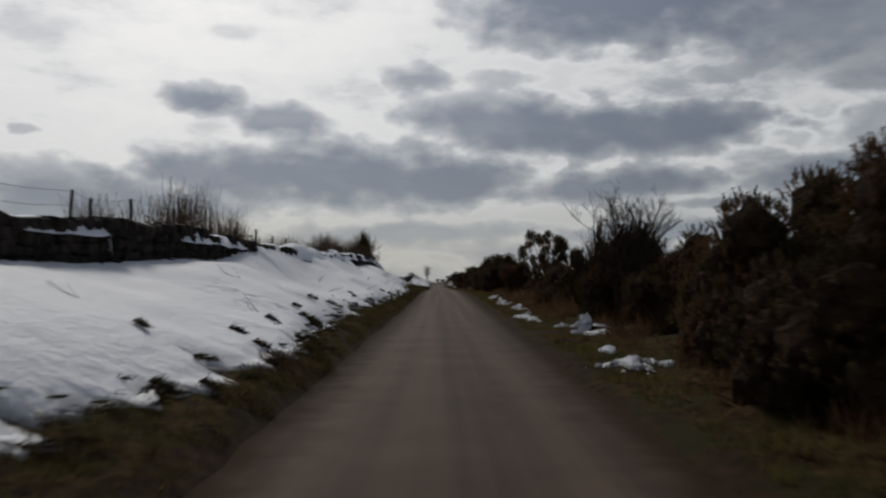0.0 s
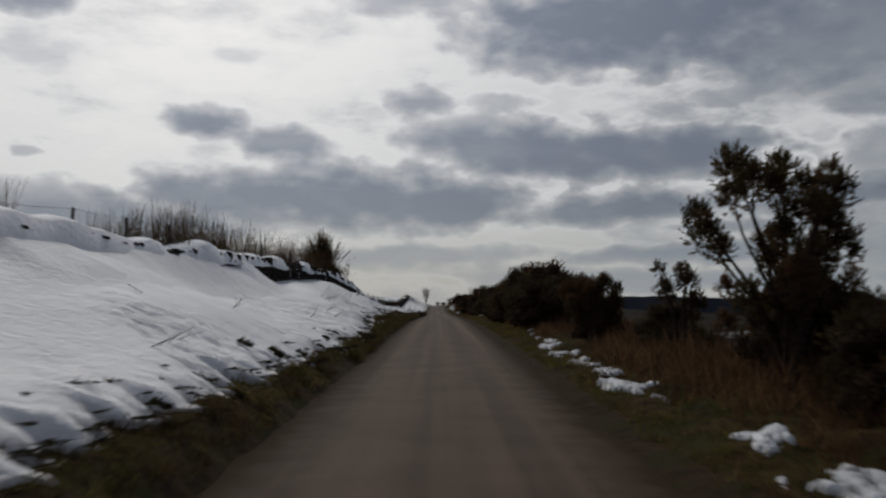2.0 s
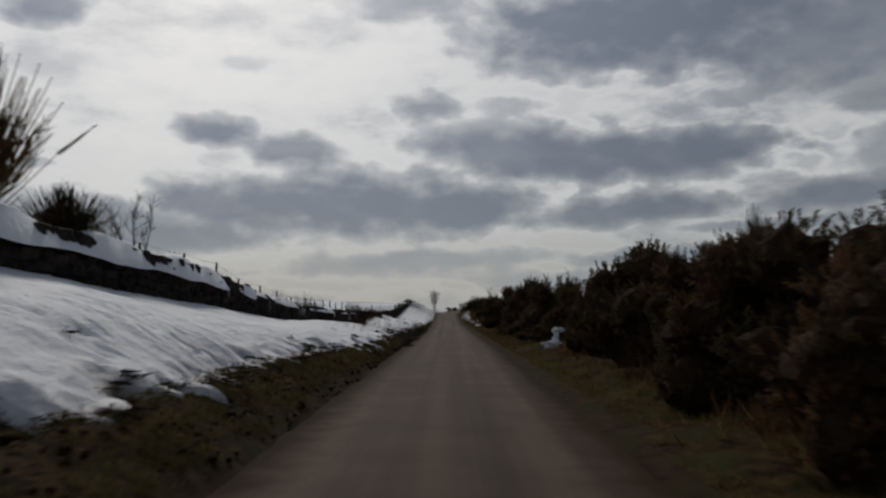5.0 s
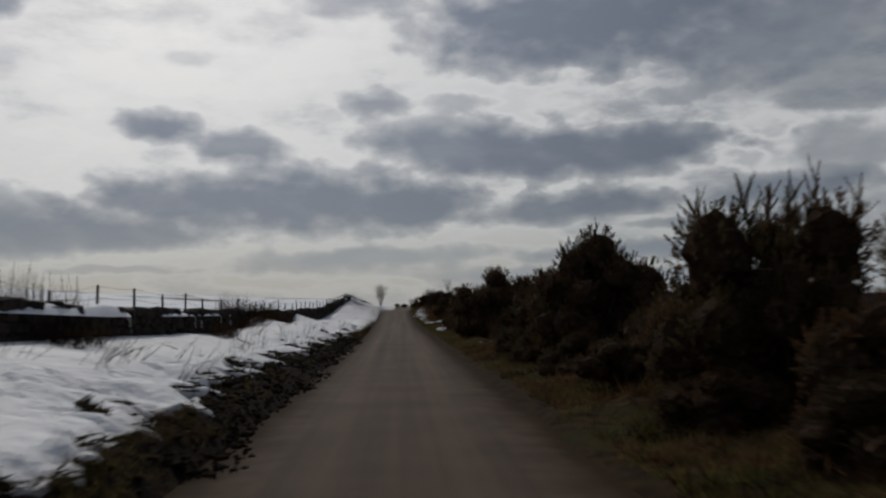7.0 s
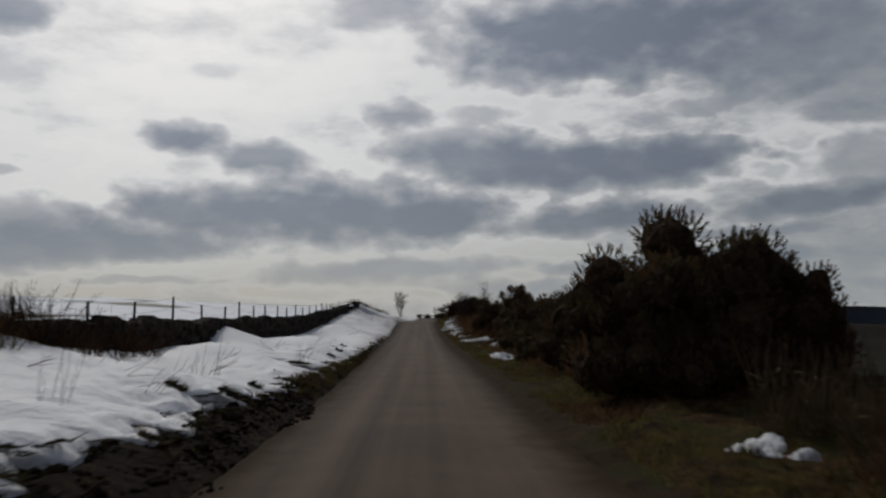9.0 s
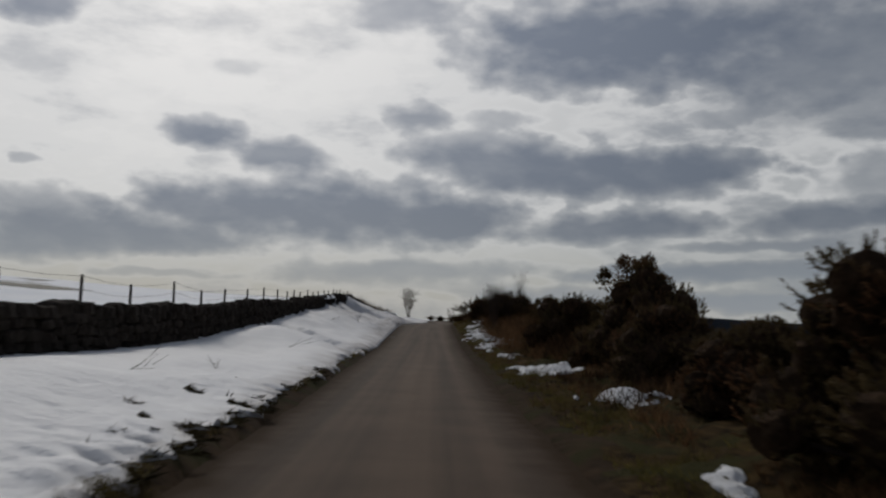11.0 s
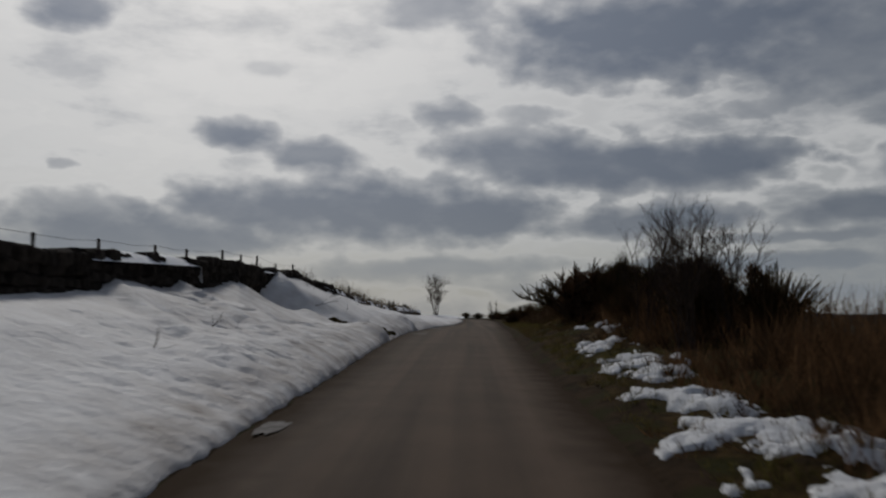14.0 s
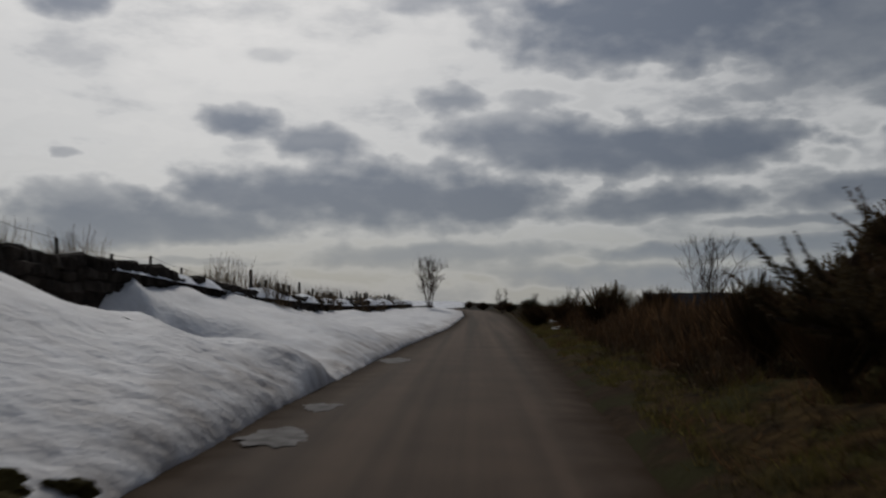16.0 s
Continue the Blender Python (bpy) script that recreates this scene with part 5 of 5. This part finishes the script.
# ---------------------------------------------------------------- fence behind the wall
def fence_post(seed, h):
    rng, soup = random.Random(seed), Soup()
    lean = Vector((rng.gauss(0, .03), rng.gauss(0, .05), 1))
    soup.tube([Vector((0, 0, -.3)), lean * h * .5, lean * h * .97, lean * h], [.034, .032, .03, .022], 7)
    return soup.mesh("post", M_POST)


fence = thing("wire_fence", (WALL_X - 0.5, 0, 0), "old wire stock fence on weathered wooden posts", "fence")
posts, y = [], 12.2
early = [15.4, 18.7, 19.6, 21.7, 24.6]
rng = random.Random(17)
post_meshes = [fence_post(s, 1.0) for s in range(60, 66)]
while y < 226:
    top = float(at(ROAD_Z, y) + at(WALL_TOP, y)) + at(((0, .55), (90, .5), (110, .5), (165, .55), (190, .35), (215, .4)), y) + rng.uniform(-.12, .1)
    base = height_at(WALL_X - 0.5, y)
    ob = part("post", rng.choice(post_meshes), fence)
    ob.matrix_basis = Matrix.Translation((0, y, base - .05)) @ Matrix.Rotation(rng.uniform(0, 6.28), 4, "Z") @ Matrix.Diagonal((1, 1, max(top - base, .3), 1))
    posts.append((y, top))
    y = early.pop(0) if early else y + (rng.uniform(2.4, 3.4) if y < 180 else rng.uniform(1.5, 2.9))
for down in (0.08, 0.32):
    soup = Soup()
    for (y0, t0), (y1, t1) in zip(posts[:-1], posts[1:]):
        soup.tube([Vector((.05, y0, t0 - down)), Vector((.05, (y0 + y1) / 2, (t0 + t1) / 2 - down - .03)), Vector((.05, y1, t1 - down))], [.004] * 3, 3)
    part("wire", soup.mesh("wire", M_WIRE), fence)

# cut-back hedge stumps by the far drift
hedge = thing("cut_hedge", (WALL_X, 0, 0), "row of cut-back hedge stems above a low snowy wall", "hedge")
for k in range(44):
    y = 226 + k * 1.15 + rng.uniform(-.3, .3)
    ob = part("stem", rng.choice(post_meshes), hedge)
    z = float(at(ROAD_Z, y) + at(WALL_TOP, y))
    base = height_at(WALL_X - 0.45, y)
    ob.matrix_basis = Matrix.Translation((-.45 + rng.uniform(-.1, .1), y, base - .05)) @ Matrix.Rotation(rng.uniform(0, 6.28), 4, "Z") @ Matrix.Diagonal((1.6, 1.6, max(z - base, 0) + rng.uniform(.3, .75), 1))

# shrubs along the skyline where the lane drops away
for k in range(14):
    x, y = 3.5 + k * 3.2 + rng.uniform(-1, 1), 285 + k * 4 + rng.uniform(-6, 6)
    bare_shrub(x, y, rng.uniform(1.6, 2.6), 5, 200 + k, "low leafless shrub on the skyline", lean=0.5, radius=0.03, depth=2)

# ---------------------------------------------------------------- stone wall
rng = random.Random(23)


def stone_mesh(seed):
    rng = random.Random(seed)
    bm = bmesh.new()
    bmesh.ops.create_cube(bm, size=1.0)
    bmesh.ops.bevel(bm, geom=list(bm.edges), offset=0.16, segments=1, affect="EDGES")
    for v in bm.verts:
        v.co += Vector((rng.uniform(-.07, .07), rng.uniform(-.07, .07), rng.uniform(-.07, .07)))
    me = bpy.data.meshes.new("stone")
    bm.to_mesh(me)
    bm.free()
    me.materials.append(M_STONE)
    return me


STONES = [stone_mesh(s) for s in range(8)]
rubble = thing("stone_rubble", (4.0, 100.4, height_at(4.0, 100.4)), "tumbled heap of dark wall stones beside the verge", "rubble")
for k in range(26):
    ob = part("stone", STONES[k % 8], rubble)
    w = rng.uniform(.2, .42)
    ob.matrix_basis = Matrix.Translation((rng.uniform(-.35, 1.3), rng.gauss(0, .25), .08 + .17 * (k // 9))) @ Euler((rng.uniform(-.3, .3), rng.uniform(-.3, .3), rng.uniform(0, 3))).to_matrix().to_4x4() @ Matrix.Diagonal((w, w * rng.uniform(.6, 1), rng.uniform(.15, .25), 1))
for k, (d, y, w) in enumerate(((.8, 205.4, .17), (1.1, 205.1, .22), (.5, 205.9, .13), (1.3, 205.6, .12), (.35, 205.6, .14), (.65, 205.0, .16), (.95, 204.7, .12), (1.5, 205.2, .15), (1.35, 204.8, .18), (.2, 206.2, .1), (1.75, 205.5, .13), (1.9, 204.9, .1))):
    bm = bmesh.new()
    bmesh.ops.create_icosphere(bm, subdivisions=3, radius=1.0)
    for v in bm.verts:
        n = noise.fractal(v.co * 1.5 + Vector((k * 3.7, 0, 0)), 0.6, 2.2, 5)
        v.co = Vector((v.co.x * w * 1.3, v.co.y * w * .8, v.co.z * w * .5)) * (1 + 0.7 * n)
    me = bpy.data.meshes.new("earth_clod")
    bm.to_mesh(me)
    bm.free()
    me.materials.append(M_BANK)
    ob = new("earth_clod", me)
    ob.location = (float(at(ROAD_X, y)) - HALF - d, y, float(at(ROAD_Z, y) + snow_height(np.array([d]), np.array([y]))[0]) + w * .12)
    ob.rotation_euler = (rng.uniform(-.2, .2), rng.uniform(-.1, .4), rng.uniform(-.7, .7))
    tagged(ob, "dark clod of earth showing through the melting snow", "earth clod", "clods in the drift")
wall = thing("stone_wall", (0, 0, 0), "long dark dry-stone wall half buried in snow", "wall", kind="structure")
wys = np.arange(-12, 290, 1.0)
co, fa = [], []
for y in wys:
    z = float(at(ROAD_Z, y))
    t = z + float(at(WALL_TOP, y)) - 0.16
    co += [(WALL_X - .1, y, z - .1), (WALL_X - .1, y, t), (WALL_X - .5, y, t), (WALL_X - .5, y, z - .1)]
for k in range(len(wys) - 1):
    a, b = 4 * k, 4 * k + 4
    fa += [(a, a + 1, b + 1, b), (a + 1, a + 2, b + 2, b + 1), (a + 2, a + 3, b + 3, b + 2)]
part("wall_core", raw_mesh("wall_core", co, fa, (M_STONE,), None, False), wall)
rest_v, rest_f, singles, total = [], [], 0, 0
protos = []
for me in STONES:
    v = np.empty(len(me.vertices) * 3)
    me.vertices.foreach_get("co", v)
    protos.append((v.reshape(-1, 3), [tuple(p.vertices) for p in me.polygons]))
course = 0
while course < 7:
    y = -10.0 + rng.uniform(0, .3)
    while y < 285:
        ln, ht = rng.uniform(.24, .5), rng.uniform(.16, .22)
        top = float(at(WALL_TOP, y) + at(ROAD_Z, y)) + .10 * float(fbm(np.array(y * .8), np.array(9.0), 3)) * 1.6
        z = top - .09 - course * .175
        if z > float(at(SNOW_TOP, y) + at(ROAD_Z, y)) - .35:
            k = rng.randrange(8)
            m = Matrix.Translation((WALL_X - .17 + rng.uniform(-.04, .05), y + ln / 2, z)) @ Euler((rng.uniform(-.12, .12), rng.uniform(-.12, .12), rng.uniform(-.15, .15))).to_matrix().to_4x4() @ Matrix.Diagonal((rng.uniform(.28, .42), ln * 1.04, ht * (1.25 if course == 0 else 1.0), 1))
            if 62 < y < 84 and singles < 300:
                ob = part("stone", STONES[k], wall)
                ob.matrix_basis = m
                singles += 1
            else:
                mm = np.array(m)
                v, f = protos[k]
                n0 = total
                rest_v.append(v @ mm[:3, :3].T + mm[:3, 3])
                rest_f += [tuple(i + n0 for i in q) for q in f]
                total += len(v)
        y += ln
    course += 1
me = bpy.data.meshes.new("wall_stones")
me.from_pydata(np.concatenate(rest_v).tolist(), [], rest_f)
me.materials.append(M_STONE)
rest = part("wall_stones", me, wall)
rest["kind"] = "stuff"

# snow lying along the wall's top: thick and hanging at first, broken further on
cys = np.arange(-10, 285, 0.14)
sec = np.linspace(0, 1, 9)
gs, gy = np.meshgrid(sec, cys)
amount = at(((-10, .5), (14, .25), (24, .35), (33, 1.1), (55, 1.1), (63, .35), (78, .35), (86, 1.0), (93, .8), (99, .2), (106, .1), (110, .35), (119, .25), (128, -.15), (150, -1.3), (184, -1.3), (191, .0), (201, .1), (206, .5), (210, -.6), (215, -.4), (219, .9), (285, .9)), gy)
thick = np.clip(amount * .30 + fbm(gy * .45, 0 * gy + 4.0, 3) * .42, -.05, .6)
wide = np.clip(thick * 2.2, 0, 1)
cx = WALL_X + .16 * wide + .03 - gs * (.5 + .35 * wide + 0.6 * (at(BEHIND, gy) > at(WALL_TOP, gy) - .6))
top = at(ROAD_Z, gy) + at(WALL_TOP, gy) - .1
prof = np.sin(np.clip(gs * 1.25 + .02, 0, 1) * math.pi) ** .55
hang = np.where(gs < .12, np.where(gy < 98, -.22, -.08) * wide - np.where(gy < 98, .12, .03), 0)
cz = top + thick * prof * .75 + hang - np.where(thick <= 0.02, .35, 0) - np.where(gs > .95, .3, 0)
ii = np.arange(gs.size).reshape(gs.shape)
cap = new("snow_cap", raw_mesh("snow_cap", np.stack([cx, gy, cz], -1).reshape(-1, 3),
          np.stack([ii[:-1, :-1], ii[:-1, 1:], ii[1:, 1:], ii[1:, :-1]], -1)[:, :, ::-1][thick[:-1, :-1] > 0.02].reshape(-1, 4), (M_SNOW,)))
tagged(cap, "snow lying in a rounded overhanging crust along the wall top", "snow", kind="structure")
